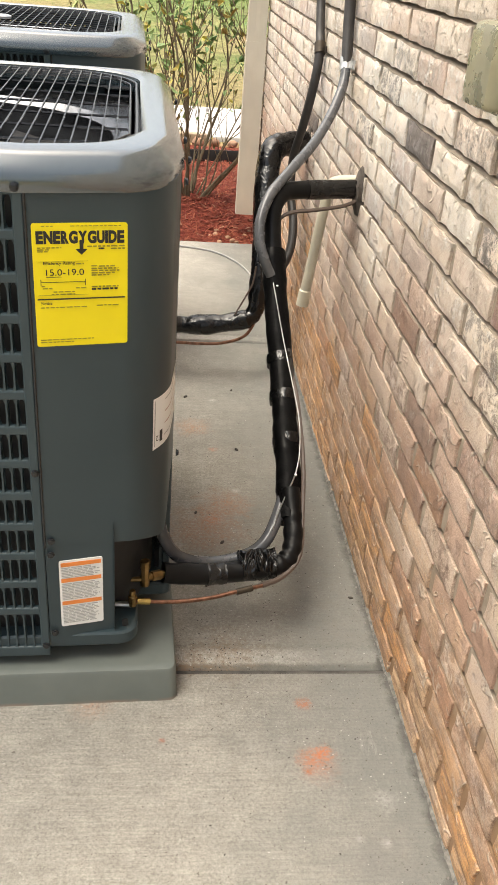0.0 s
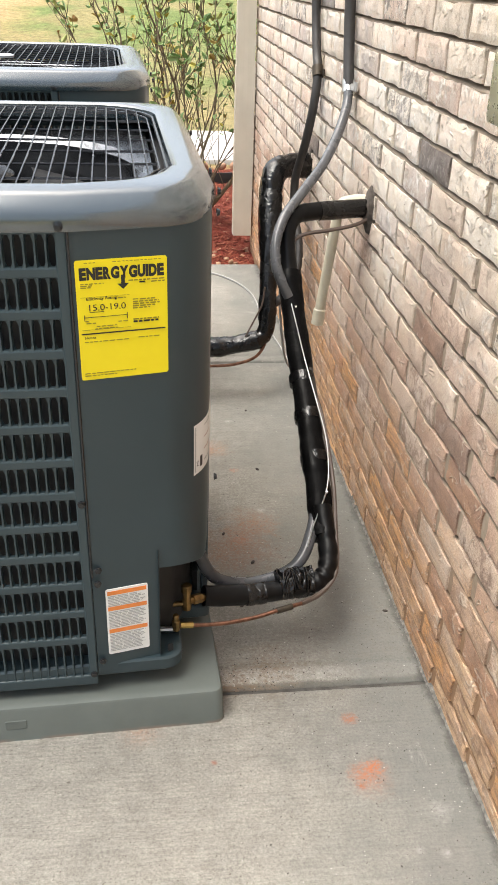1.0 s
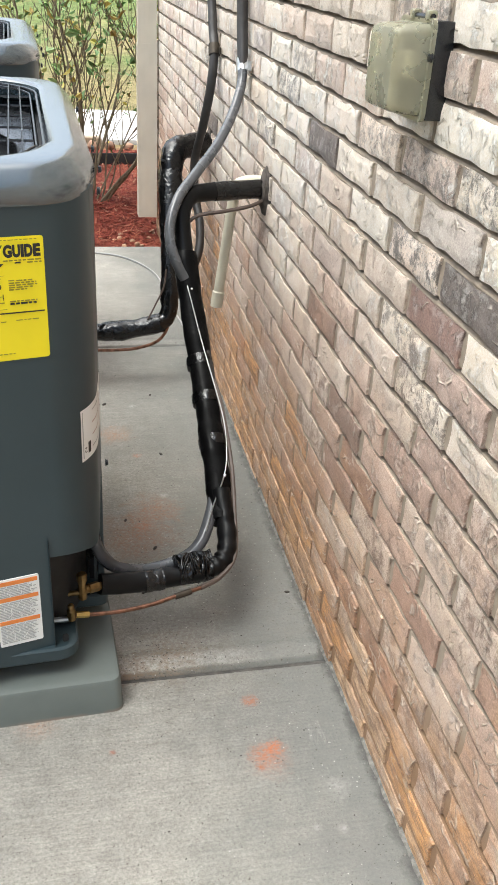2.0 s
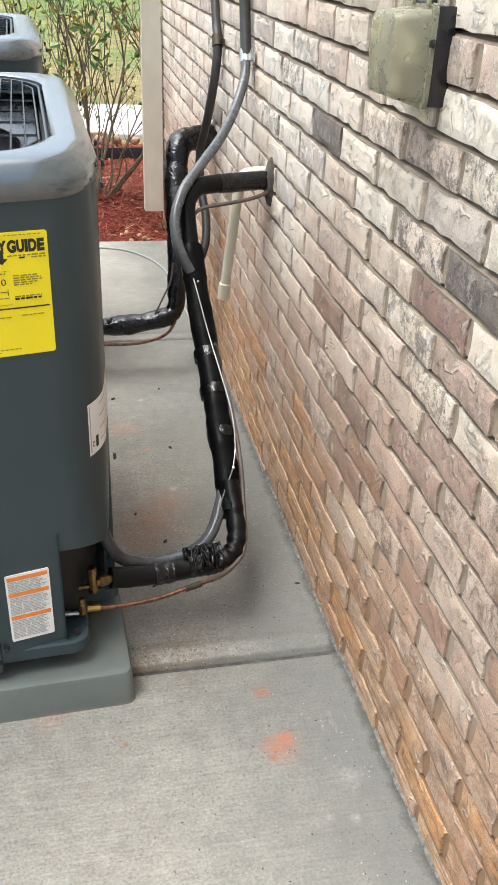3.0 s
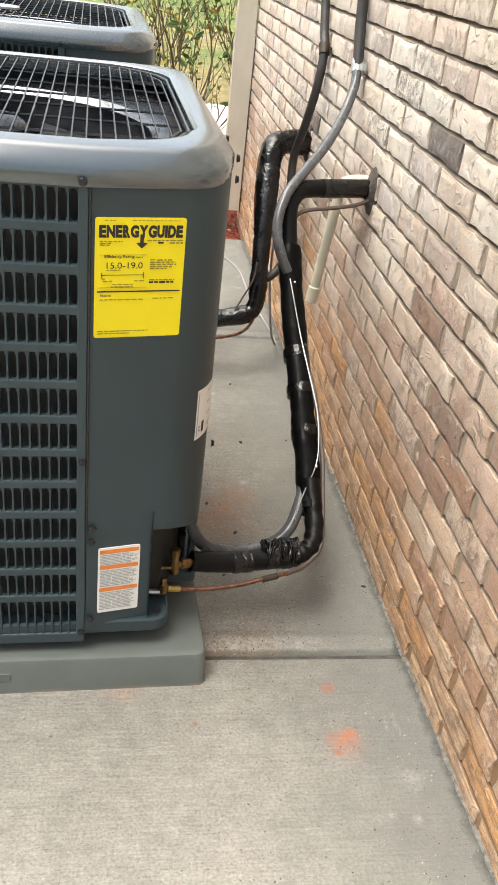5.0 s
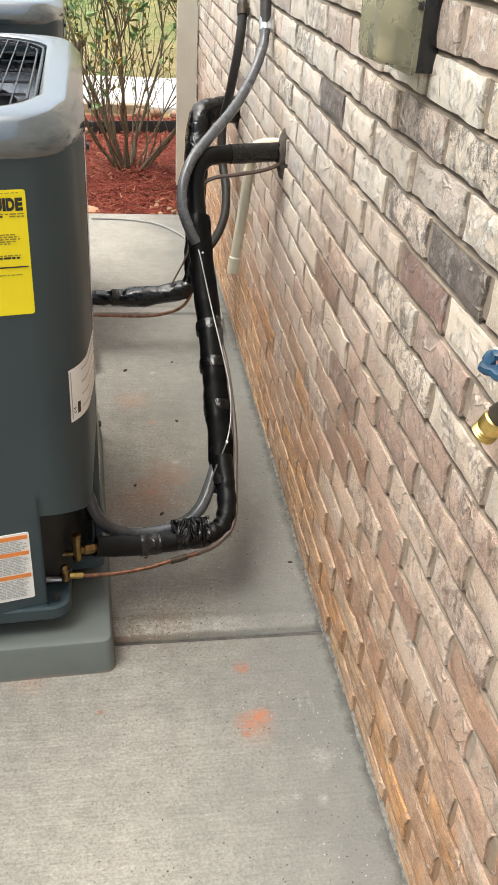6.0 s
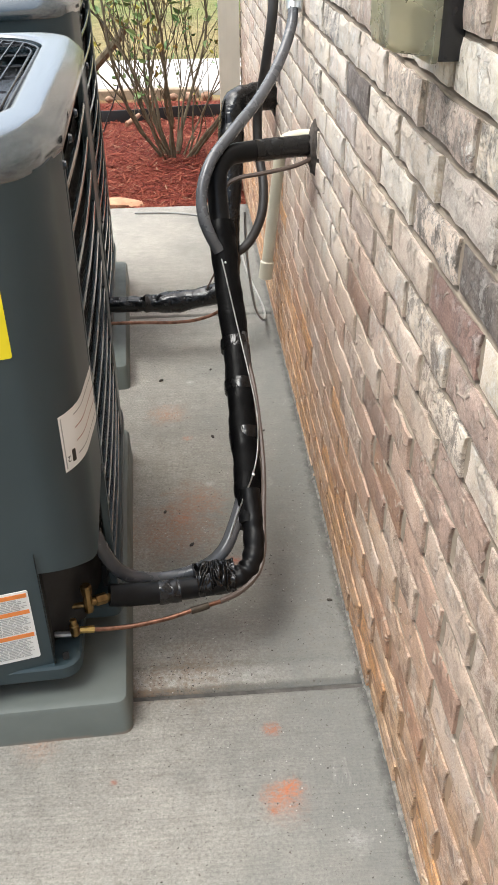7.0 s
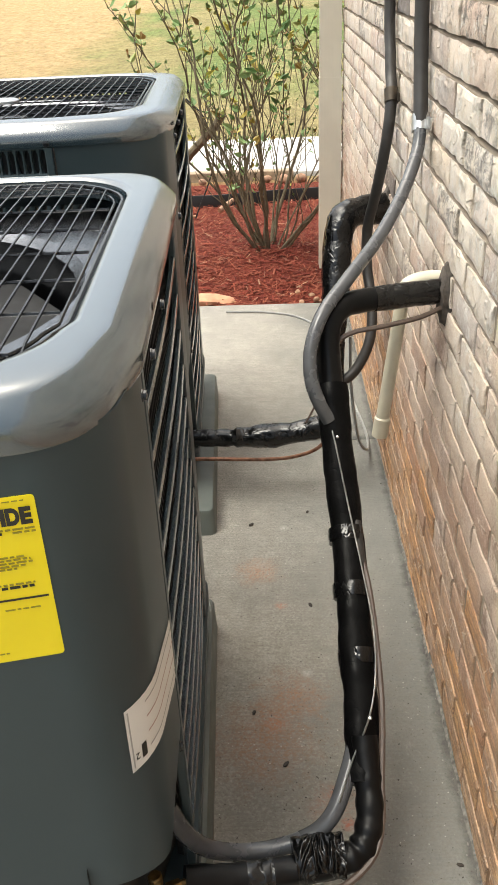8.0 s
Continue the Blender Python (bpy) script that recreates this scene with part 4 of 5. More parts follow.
Y = -0.0018
u = 0.042
for letter, w in (("E", 0.076), ("N", 0.092), ("E", 0.076), ("R", 0.080), ("G", 0.092), ("Y", 0.096), ("G", 0.092), ("U", 0.082), ("I", 0.032), ("D", 0.088), ("E", 0.076)):
    words(en, letter, ex(u + w / 2), ez(0.108), 0.0190, lw * w, Y, M_INK, 0.006)
    u += w + 0.004
bm = bmesh.new()
bm.faces.new([bm.verts.new((ex(u), Y - 0.0002, ez(v))) for u, v in ((0.326, 0.110), (0.352, 0.110), (0.379, 0.1575), (0.353, 0.1575))])
for tri in (((0.4900, 0.13), (0.530, 0.13), (0.530, 0.205), (0.4900, 0.205)), ((0.445, 0.20), (0.575, 0.20), (0.51, 0.245))):
    bm.faces.new([bm.verts.new((ex(u), Y - 0.0002, ez(v))) for u, v in tri])
part("arrow", bm, M_INK, en, smooth=False)
words(en, "Efficiency Rating", ex(0.27), ez(0.312), 0.0062, lw * 0.33, Y, M_INK, 0.001)
words(en, "15.0-19.0", ex(0.33), ez(0.382), 0.0098, lw * 0.40, Y, M_INK)
words(en, "Notice", ex(0.125), ez(0.632), 0.0042, lw * 0.115, Y, M_INK, 0.001)
bar_on(en, "rule", ex(0.03), ex(0.97), ez(0.604), ez(0.594), Y, M_INK)
bar_on(en, "rule", ex(0.07), ex(0.545), ez(0.462), ez(0.459), Y, M_INK)
for u in (0.07, 0.54):
    bar_on(en, "tick", ex(u), ex(u + 0.006), ez(0.49), ez(0.44), Y, M_INK)
bar_on(en, "rule", ex(0.13), ex(0.29), ez(0.421), ez(0.418), Y, M_INK)
rng = random.Random(4)
for u0, u1, v, h in ((0.05, 0.30, 0.188, 3), (0.05, 0.17, 0.203, 3), (0.05, 0.17, 0.217, 3), (0.57, 0.97, 0.180, 4), (0.69, 0.76, 0.198, 5), (0.82, 0.97, 0.200, 4),
                     (0.45, 0.53, 0.316, 4), (0.61, 0.67, 0.336, 3), (0.69, 0.86, 0.339, 4), (0.61, 0.90, 0.357, 4), (0.61, 0.91, 0.375, 4), (0.61, 0.86, 0.393, 4), (0.61, 0.80, 0.410, 4),
                     (0.61, 0.90, 0.504, 4), (0.61, 0.89, 0.524, 6), (0.08, 0.12, 0.492, 3), (0.09, 0.19, 0.511, 3), (0.44, 0.55, 0.511, 3), (0.20, 0.43, 0.540, 3), (0.18, 0.43, 0.560, 3),
                     (0.06, 0.56, 0.668, 3), (0.66, 0.90, 0.662, 3), (0.04, 0.62, 0.942, 3), (0.04, 0.40, 0.963, 3), (0.10, 0.22, 0.022, 2), (0.40, 0.93, 0.022, 2)):
    u = u0
    while u < u1:
        w = min(rng.uniform(0.025, 0.07), u1 - u)
        bar_on(en, "print_bar", ex(u), ex(u + w), ez(v + 0.0012 * h), ez(v - 0.0012 * h), Y, M_FADED if h < 5 else M_INK)
        u += w + 0.014
for a in (0.275, 0.545):
    bar_on(en, "box_rule", ex(0.04), ex(0.575), ez(a + 0.0013 + 0.02), ez(a + 0.02), Y, M_FADED)

bend(en)

# white warning label on the valve plate
wx0, wx1, wz0, wz1 = -0.2060, -0.1290, 0.072, 0.228
wn_ = sticker(near_unit, "warning_label", wx0, wx1, wz0, wz1, M_PAPER, "white warning sticker with orange bands")
for v0, v1 in ((0.03, 0.085), (0.26, 0.315), (0.60, 0.655)):
    bar_on(wn_, "orange_band", wx0 + 0.003, wx1 - 0.003, wz1 - v1 * 0.158, wz1 - v0 * 0.158, Y, M_ORANGE)
for v0, v1 in ((0.10, 0.24), (0.335, 0.575), (0.675, 0.95)):
    v = v0
    while v < v1:
        u, end = 0.05, rng.uniform(0.75, 0.96)
        while u < end:
            w = min(rng.uniform(0.10, 0.3), end - u)
            bar_on(wn_, "print_bar", wx0 + 0.076 * u, wx0 + 0.076 * (u + w), wz1 - (v + 0.010) * 0.158, wz1 - v * 0.158, Y, M_PRINT)
            u += w + 0.025
        v += 0.023
bend(wn_)
small = sticker(near_unit, "data_tag", -0.094, -0.083, 0.050, 0.068, M_FAN, "small grey data tag", -0.0012)
bend(small)


# white tag wrapped round the corner
def wrap(name, s0, s1, z0, z1, off, material, parent, rise=0.0):
    path = corner_path(SEAM_X, 0.26)
    lo, hi = [], []
    for k in range(13):
        s = s0 + (s1 - s0) * k / 12
        x, y, nx, ny = along(path, s)
        dz = rise * k / 12
        lo.append((x + nx * off, y + ny * off, z0 + dz))
        hi.append((x + nx * off, y + ny * off, z1 + dz))
    return part(name, loft([[(x, y, z) for x, y, z in lo], hi], close=False), material, parent)


S0 = 0.194
tag = wrap("shipping_tag", S0, S0 + 0.150, 0.434, 0.534, 0.0008, M_PAPER, near_unit, 0.010)
tagged(tag, "white printed tag wrapped round the corner")
for i in range(4):
    wrap("print_line", S0 + 0.032, S0 + 0.148, 0.452 + i * 0.0235, 0.4545 + i * 0.0235, 0.0013, M_ROSE if i % 3 else M_PRINT, tag, 0.0078)
wrap("blot", S0 + 0.017, S0 + 0.025, 0.446, 0.468, 0.0013, M_INK, tag)
wrap("print_line", S0 + 0.003, S0 + 0.005, 0.440, 0.530, 0.0013, M_PRINT, tag)
x, y, nx, ny = along(corner_path(SEAM_X, 0.26), S0 + 0.010)
two = lettering("2", 0.015)
share("writing", two, M_INK, tag, m=Matrix.Translation((x + nx * 0.0016, y + ny * 0.0016, 0.456)) @ Matrix.Rotation(math.atan2(ny, nx) + math.pi / 2, 4, "Z") @ pose(0, 0, 0, 90) @ pose(0, 0, 0, 0, 0, 180))

# ---------------------------------------------------------------- plastic pads


def equipment_pad(m, label):
    a, b, h = 0.98, 0.965, 0.080
    loops = [[(-a, 0, 0), (0, 0, 0), (0, b, 0), (-a, b, 0)]]
    bm = bmesh.new()
    def loop(i, z, r=0.018, n=4):
        out = []
        for cx, cy, a0 in ((-i - r, i + r, -90), (-i - r, b - i - r, 0), (-a + i + r, b - i - r, 90), (-a + i + r, i + r, 180)):
            for k in range(n + 1):
                t = radians(a0 + 90 * k / n)
                out.append((cx + r * math.cos(t), cy + r * math.sin(t), z))
        return out
    loft([loop(0.0, 0.0), loop(0.001, 0.003), loop(0.004, h - 0.010), loop(0.007, h - 0.003), loop(0.014, h)], bm, cap_first=True, cap_last=True)
    pad = tagged(part("equipment_pad", bm, M_PAD), label, "equipment pad", "equipment pads")
    pad.matrix_basis = m
    for x in (-0.405, -0.75):
        part("moulded_tab", box(x - 0.02, x + 0.02, 0.0012, 0.005, 0.030, 0.050, 0.0006, 1), M_PAD, pad, smooth=False)
    return pad


equipment_pad(pose(-0.170, 1.262, 0.0, 0, 0, 2.6), "grey-green plastic equipment pad on concrete under the condenser")
equipment_pad(pose(-0.237, 2.592, 0.0, 0, 0, 2.9), "grey-green plastic equipment pad on concrete under the condenser")

# ---------------------------------------------------------------- refrigerant lines
ZP = 0.19


def line_set_near():
    t = thing("refrigerant_line_set", "black insulated refrigerant lines taped in a bundle from wall to condenser", "pipe", group="refrigerant line sets")
    up = [(0.29, 2.205, 0.818), (0.20, 2.190, 0.816), (0.105, 2.165, 0.815), (0.065, 2.145, 0.808), (0.043, 2.122, 0.780), (0.042, 2.100, 0.730), (0.047, 2.060, 0.660), (0.055, 2.005, 0.580)]
    part("insulation", tube(smooth_path(up, 8), 0.0225, 14, 0.0012, 60), M_FOAM, t, "matt black foam pipe insulation")
    part("tape_wrap", tube(smooth_path([(0.262, 2.202, 0.818), (0.20, 2.190, 0.816), (0.13, 2.172, 0.8155)], 8), 0.0238, 14, 0.0018, 70), M_TAPE, t)
    body = [(0.046, 2.075, 0.684), (0.053, 2.002, 0.588), (0.064, 1.914, 0.484), (0.068, 1.814, 0.412), (0.068, 1.734, 0.357), (0.071, 1.654, 0.302), (0.069, 1.590, 0.260), (0.068, 1.552, 0.236)]
    path = smooth_path(body, 14)
    part("tape_wrap", tube(path, [0.0315 + 0.0010 * math.sin(i * 0.35) + 0.0007 * math.sin(i * 0.83) for i in range(len(path))], 18, 0.0013, 46, flat=0.9), M_WRAP, t, "black tape wound round the bundle")
    low = [(0.070, 1.60, 0.290), (0.073, 1.55, 0.245), (0.072, 1.505, 0.212), (0.058, 1.475, 0.192), (0.030, 1.460, 0.184), (-0.02, 1.450, 0.180), (-0.08, 1.440, 0.180), (-0.14, 1.430, 0.184), (-0.205, 1.418, 0.196)]
    path = smooth_path(low, 10)
    part("insulation", tube(path, [0.0215 + 0.0014 * math.sin(i * 0.9) * (8 < i < 40) for i in range(len(path))], 14, 0.0015, 60), M_FOAM, t, "matt black foam pipe insulation")
    for a, b, r in (((-0.045, 1.456, 0.186), (0.030, 1.466, 0.188), 0.033),):
        pts = smooth_path([a, ((a[0] + b[0]) / 2, (a[1] + b[1]) / 2 + 0.002, (a[2] + b[2]) / 2), b], 9)
        part("tape_wrap", tube(pts, [r * (0.96 + 0.05 * abs(math.sin(i * 0.8))) for i in range(len(pts))], 22, 0.006, 46), M_CRUMPLED, t, "crumpled shiny black tape")
    part("tape_wrap", tube(smooth_path([(-0.115, 1.434, 0.181), (-0.095, 1.437, 0.180), (-0.075, 1.440, 0.180)], 5), 0.0232, 14, 0.002, 80), M_TAPE, t)
    for s in (0.41, 0.345, 0.468):
        c = Vector((0.065 + (0.41 - s) * 0.05, 1.812 + (s - 0.41) * 1.45, s))
        d = Vector((-0.02, 0.75, 0.6)).normalized()
        part("tape_band", tube([c - d * 0.013, c, c + d * 0.013], [0.0325, 0.0335, 0.0325], 16, 0.0008, 60, flat=0.92), M_TAPE, t)
    # bare suction stub into the brass service valve
    part("copper_stub", tube([(-0.19, 1.419, 0.195), (-0.241, 1.392, 0.204)], 0.008, 10), M_BRASS, t, "brass-coloured stub")
    liq = [(-0.262, 1.352, 0.178), (-0.215, 1.358, 0.170), (-0.16, 1.366, 0.166), (-0.10, 1.378, 0.167), (-0.05, 1.392, 0.172), (0.0, 1.410, 0.172), (0.040, 1.432, 0.175), (0.075, 1.462, 0.190), (0.090, 1.500, 0.212), (0.094, 1.55, 0.250)]
    part("liquid_line", tube(smooth_path(liq[:6], 6), 0.0044, 8, 0.0004, 60), M_COPPER, t, "thin bare copper liquid line")
    part("liquid_line", tube(smooth_path(liq[5:] + [(0.102, 1.64, 0.314), (0.100, 1.74, 0.382), (0.092, 1.82, 0.436), (0.074, 1.895, 0.476)], 6), 0.0056, 8), M_CABLE, t, "dark lacquered lower liquid line")
    part("coupling", tube([(-0.055, 1.390, 0.171), (-0.022, 1.401, 0.172)], 0.0068, 10), M_DARKMETAL, t)
    # brown control cable
    cab = [(0.27, 2.185, 0.795), (0.22, 2.160, 0.782), (0.15, 2.135, 0.775), (0.09, 2.125, 0.768), (0.06, 2.115, 0.752), (0.040, 2.090, 0.715), (0.030, 2.055, 0.665)]
    part("control_cable", tube(smooth_path(cab, 7), 0.0050, 7), M_CABLE, t, "brown control cable")
    thin = [(0.030, 2.055, 0.665), (0.043, 1.998, 0.628), (0.066, 1.908, 0.526), (0.084, 1.817, 0.453), (0.096, 1.737, 0.396), (0.094, 1.670, 0.350), (0.078, 1.606, 0.322), (0.050, 1.565, 0.276), (0.026, 1.515, 0.240)]
    part("tie_wire", tube(smooth_path(thin, 7), 0.0016, 5), M_STEEL, t, "thin bright tie wire")
    for c, r in (((0.079, 1.604, 0.324), 0.004), ((0.031, 2.05, 0.668), 0.004), ((0.05, 1.97, 0.63), 0.003)):
        bm = bmesh.new()
        bmesh.ops.create_icosphere(bm, subdivisions=1, radius=r, matrix=Matrix.Translation(c))
        part("tie_knot", bm, M_STEEL, t)
    return t


def service_valves(m):
    v = thing("service_valve", "brass suction and liquid service valves at the condenser", "valve", m, group="service valves")
    part("suction_valve", lathe([(0.006, -0.028), (0.0095, -0.026), (0.0095, -0.004), (0.008, 0.0), (0.008, 0.014), (0.0105, 0.016), (0.0105, 0.032), (0.008, 0.034)], Matrix.Translation((-0.241, 1.392, 0.212)), 8), M_BRASS, v)
    part("suction_port", tube([(-0.241, 1.392, 0.200), (-0.300, 1.388, 0.200)], 0.0055, 8), M_BRASS, v)
    part("port_nut", tube([(-0.228, 1.398, 0.203), (-0.210, 1.408, 0.200)], 0.0105, 6), M_BRASS, v)
    part("liquid_valve", lathe([(0.006, -0.020), (0.0085, -0.018), (0.0085, 0.004), (0.0065, 0.006), (0.0065, 0.016), (0.005, 0.018)], Matrix.Translation((-0.264, 1.350, 0.187)), 8), M_BRASS, v)
    part("liquid_port", tube([(-0.264, 1.350, 0.170), (-0.300, 1.350, 0.171)], 0.006, 8), M_STEEL, v)
    part("flare_nut", tube([(-0.255, 1.351, 0.178), (-0.230, 1.356, 0.173)], 0.0065, 6), M_BRASS_NEW, v)
    return v


def line_set_far():
    t = thing("refrigerant_line_set", "black taped refrigerant lines dropping from wall to the far condenser", "pipe", group="refrigerant line sets")
    p = [(0.29, 3.125, 0.770), (0.22, 3.095, 0.772), (0.155, 3.060, 0.768), (0.128, 3.030, 0.735), (0.118, 2.985, 0.660), (0.108, 2.90, 0.520), (0.100, 2.83, 0.380), (0.096, 2.80, 0.285), (0.078, 2.79, 0.245), (0.035, 2.785, 0.228),
         (-0.05, 2.785, 0.212), (-0.13, 2.785, 0.207), (-0.21, 2.785, 0.206), (-0.36, 2.79, 0.206)]
    path = smooth_path(p, 9)
    n = len(path)
    part("insulation", tube(path, [0.0300 + 0.0016 * math.sin(i * 0.35) + (0.003 if 75 < i < 100 else 0) + 0.012 * max(0.0, min(1.0, (52 - i) / 16)) - (0.006 if i > 105 else 0) for i in range(n)], 18, 0.0044, 40), M_TAPE, t, "lumpy insulation wound in shiny black tape")
    cop = [(-0.37, 2.74, 0.165), (-0.20, 2.74, 0.160), (-0.10, 2.742, 0.156), (-0.02, 2.745, 0.160), (0.05, 2.755, 0.180), (0.085, 2.775, 0.215), (0.10, 2.80, 0.26)]
    part("liquid_line", tube(smooth_path(cop, 7), 0.0055, 8), M_COPPER, t, "bare copper liquid line")
    wire = [(0.02, 2.77, 0.255), (0.045, 2.78, 0.30), (0.075, 2.79, 0.36), (0.085, 2.80, 0.42)]
    part("control_cable", tube(smooth_path(wire, 6), 0.003, 6), M_CABLE, t)
    loop = [(0.155, 2.93, 0.45), (0.16, 2.93, 0.30), (0.185, 2.93, 0.12), (0.225, 3.02, 0.03), (0.235, 3.20, 0.008), (0.20, 3.6, 0.006), (0.18, 4.05, 0.006), (0.06, 4.33, 0.006), (-0.10, 4.43, 0.006), (-0.3, 4.45, 0.006)]
    part("spare_cable", tube(smooth_path(loop, 8), 0.0045, 6), M_GREYCABLE, t, "loose grey cable trailing over the slab")
    return t


def conduit_near():
    t = thing("electrical_conduit", "grey flexible electrical conduit clamped to brick and curving to condenser", "conduit", group="electrical conduits")
    p = [(0.252, 2.62, 2.60), (0.252, 2.60, 1.9), (0.252, 2.56, 1.40), (0.252, 2.53, 1.22), (0.250, 2.475, 1.085)]
    part("upper_run", tube(smooth_path(p, 6), 0.0155, 10), M_DARKPIPE, t, "dark weathered upper run")
    q = [(0.250, 2.478, 1.092), (0.240, 2.44, 1.035), (0.205, 2.37, 0.970), (0.150, 2.27, 0.910), (0.085, 2.175, 0.860), (0.032, 2.105, 0.815), (0.008, 2.065, 0.765), (0.006, 2.036, 0.718), (0.018, 2.020, 0.680), (0.038, 2.015, 0.640)]
    part("lower_run", tube(smooth_path(q, 9), 0.0130, 12, 0.0004, 80), M_GREYPIPE, t, "smooth grey lower run")
    r = [(0.066, 1.66, 0.312), (0.056, 1.600, 0.274), (0.036, 1.545, 0.244), (0.014, 1.510, 0.216), (-0.02, 1.494, 0.192), (-0.08, 1.482, 0.178), (-0.135, 1.474, 0.182), (-0.178, 1.466, 0.205), (-0.205, 1.455, 0.255), (-0.222, 1.44, 0.33)]
    part("tail", tube(smooth_path(r, 9), 0.0135, 12), M_GREYPIPE, t, "grey tail feeding the condenser")
    part("inner_glimpse", tube(smooth_path([(0.078, 1.905, 0.492), (0.082, 1.85, 0.450), (0.085, 1.80, 0.416)], 5), 0.0115, 10), M_DARKPIPE, t)
    part("clamp", tube([(0.250, 2.470, 1.070), (0.251, 2.487, 1.100)], 0.0185, 12), M_STEEL, t, "zinc pipe clamp")
    part("clamp_ear", box(0.262, 0.266, 2.43, 2.47, 1.075, 1.10, 0.001, 1), M_STEEL, t, smooth=False)
    return t


def conduit_far():
    t = thing("electrical_conduit", "dark electrical conduit clamped to brick behind the far pipes", "conduit", group="electrical conduits")
    p = [(0.252, 3.12, 2.60), (0.252, 3.10, 1.9), (0.252, 3.075, 1.35), (0.252, 3.01, 1.16), (0.250, 2.95, 1.085), (0.238, 2.93, 0.98), (0.220, 2.96, 0.85), (0.205, 3.01, 0.74), (0.205, 2.99, 0.63), (0.215, 2.93, 0.54), (0.205, 2.88, 0.455), (0.165, 2.85, 0.38), (0.115, 2.83, 0.345)]
    part("run", tube(smooth_path(p, 8), 0.0148, 10, 0.0004, 80), M_DARKPIPE, t)
    part("clamp", tube([(0.250, 2.944, 1.075), (0.250, 2.962, 1.105)], 0.0180, 12), M_DARKMETAL, t, "dull pipe clamp")
    part("clamp_ear", box(0.262, 0.266, 2.91, 2.94, 1.08, 1.10, 0.001, 1), M_DARKMETAL, t, smooth=False)
    return t


line_set_near()
line_set_far()
service_valves(Matrix())
conduit_near()
conduit_far()


def drain_pipe():
    t = thing("drain_pipe", "cream plastic condensate drain pipe turned down from brick wall", "pipe")
    a, b = Vector((0.197, 2.245, 0.800)), Vector((0.160, 2.240, 0.488))
    part("pipe", tube([a, a.lerp(b, 0.5), b], 0.0138, 14), M_PVC, t)
    part("elbow", tube(smooth_path([(0.285, 2.262, 0.822), (0.24, 2.255, 0.824), (0.206, 2.247, 0.815), (0.196, 2.245, 0.785)], 6), 0.0172, 14), M_PVC, t)
    d = (b - a).normalized()
    part("end_cap", tube([b - d * 0.045, b - d * 0.042, b, b], [0.0138, 0.0170, 0.0170, 0.0138], 14), M_PVC, t)
    return t


drain_pipe()


def putty(y, z, ry, rz, seed):
    """An uneven smear of sealant where a pipe enters the wall."""
    bm = bmesh.new()
    bmesh.ops.create_icosphere(bm, subdivisions=3, radius=1.0)
    for v in bm.verts:
        k = 1 + 0.30 * noise.noise(v.co * 2.6 + Vector((seed, 0, 0)))
        v.co = (WALL_X + 0.002 + v.co.x * 0.017 * k, y + v.co.y * ry * k, z + v.co.z * rz * k)
    return tagged(part("sealant", bm, M_PUTTY), "dirty dark sealant smeared round a pipe hole in brick", "sealant")


putty(2.196, 0.812, 0.034, 0.062, 1.0)
putty(3.120, 0.765, 0.042, 0.064, 5.0)


# ---------------------------------------------------------------- outlet cover and hose bib


def outlet_cover():
    t = thing("outlet_cover", "clouded yellowish plastic weatherproof outlet cover on brick wall", "outlet cover")
    y0, y1, z0, z1 = 1.205, 1.325, 1.125, 1.250
    part("back_plate", box(0.255, 0.284, y0 - 0.002, y1 + 0.002, z0, z1, 0.003, 2), M_WIRE, t, "black gasketed back plate")
    bm = bmesh.new()
    def lp(x, i, r=0.012, top=0.0, n=4):
        out = []
        for cy, cz, a0 in ((y1 - i - r, z1 - i - r - top, 0), (y0 + i + r, z1 - i - r - top, 90), (y0 + i + r, z0 + i + r, 180), (y1 - i - r, z0 + i + r, 270)):
            for k in range(n + 1):
                a = radians(a0 + 90 * k / n)
                out.append((x, cy + r * math.cos(a), cz + r * math.sin(a)))
        return out
    loft([lp(0.256, -0.003), lp(0.250, -0.003), lp(0.250, 0.004), lp(0.212, 0.008), lp(0.203, 0.012), lp(0.200, 0.020)], bm, cap_last=True)
    part("cover", bm, M_COVER, t, "translucent bubble cover")
    part("socket_plate", box(0.248, 0.254, y0 + 0.02, y1 - 0.02, z0 + 0.02, z1 - 0.02, 0.002, 1), M_WIRE, t)
    part("socket", box(0.236, 0.249, y0 + 0.035, y0 + 0.065, z0 + 0.05, z0 + 0.085, 0.004, 2), M_TRIM, t, "cream socket face")
    part("hinge", tube([(0.253, y0 + 0.01, z1 + 0.004), (0.253, y1 - 0.03, z1 + 0.004)], 0.004, 8), M_WIRE, t)
    for yy in (y0 + 0.018, y1 - 0.045):
        part("hinge_lug", box(0.246, 0.260, yy - 0.006, yy + 0.006, z1 - 0.002, z1 + 0.012, 0.002, 1), M_COVER, t)
    share("screw", SCREW, M_STEEL, t, m=pose(0.254, y0 - 0.001, z1 - 0.045, 0, -90))
    return t


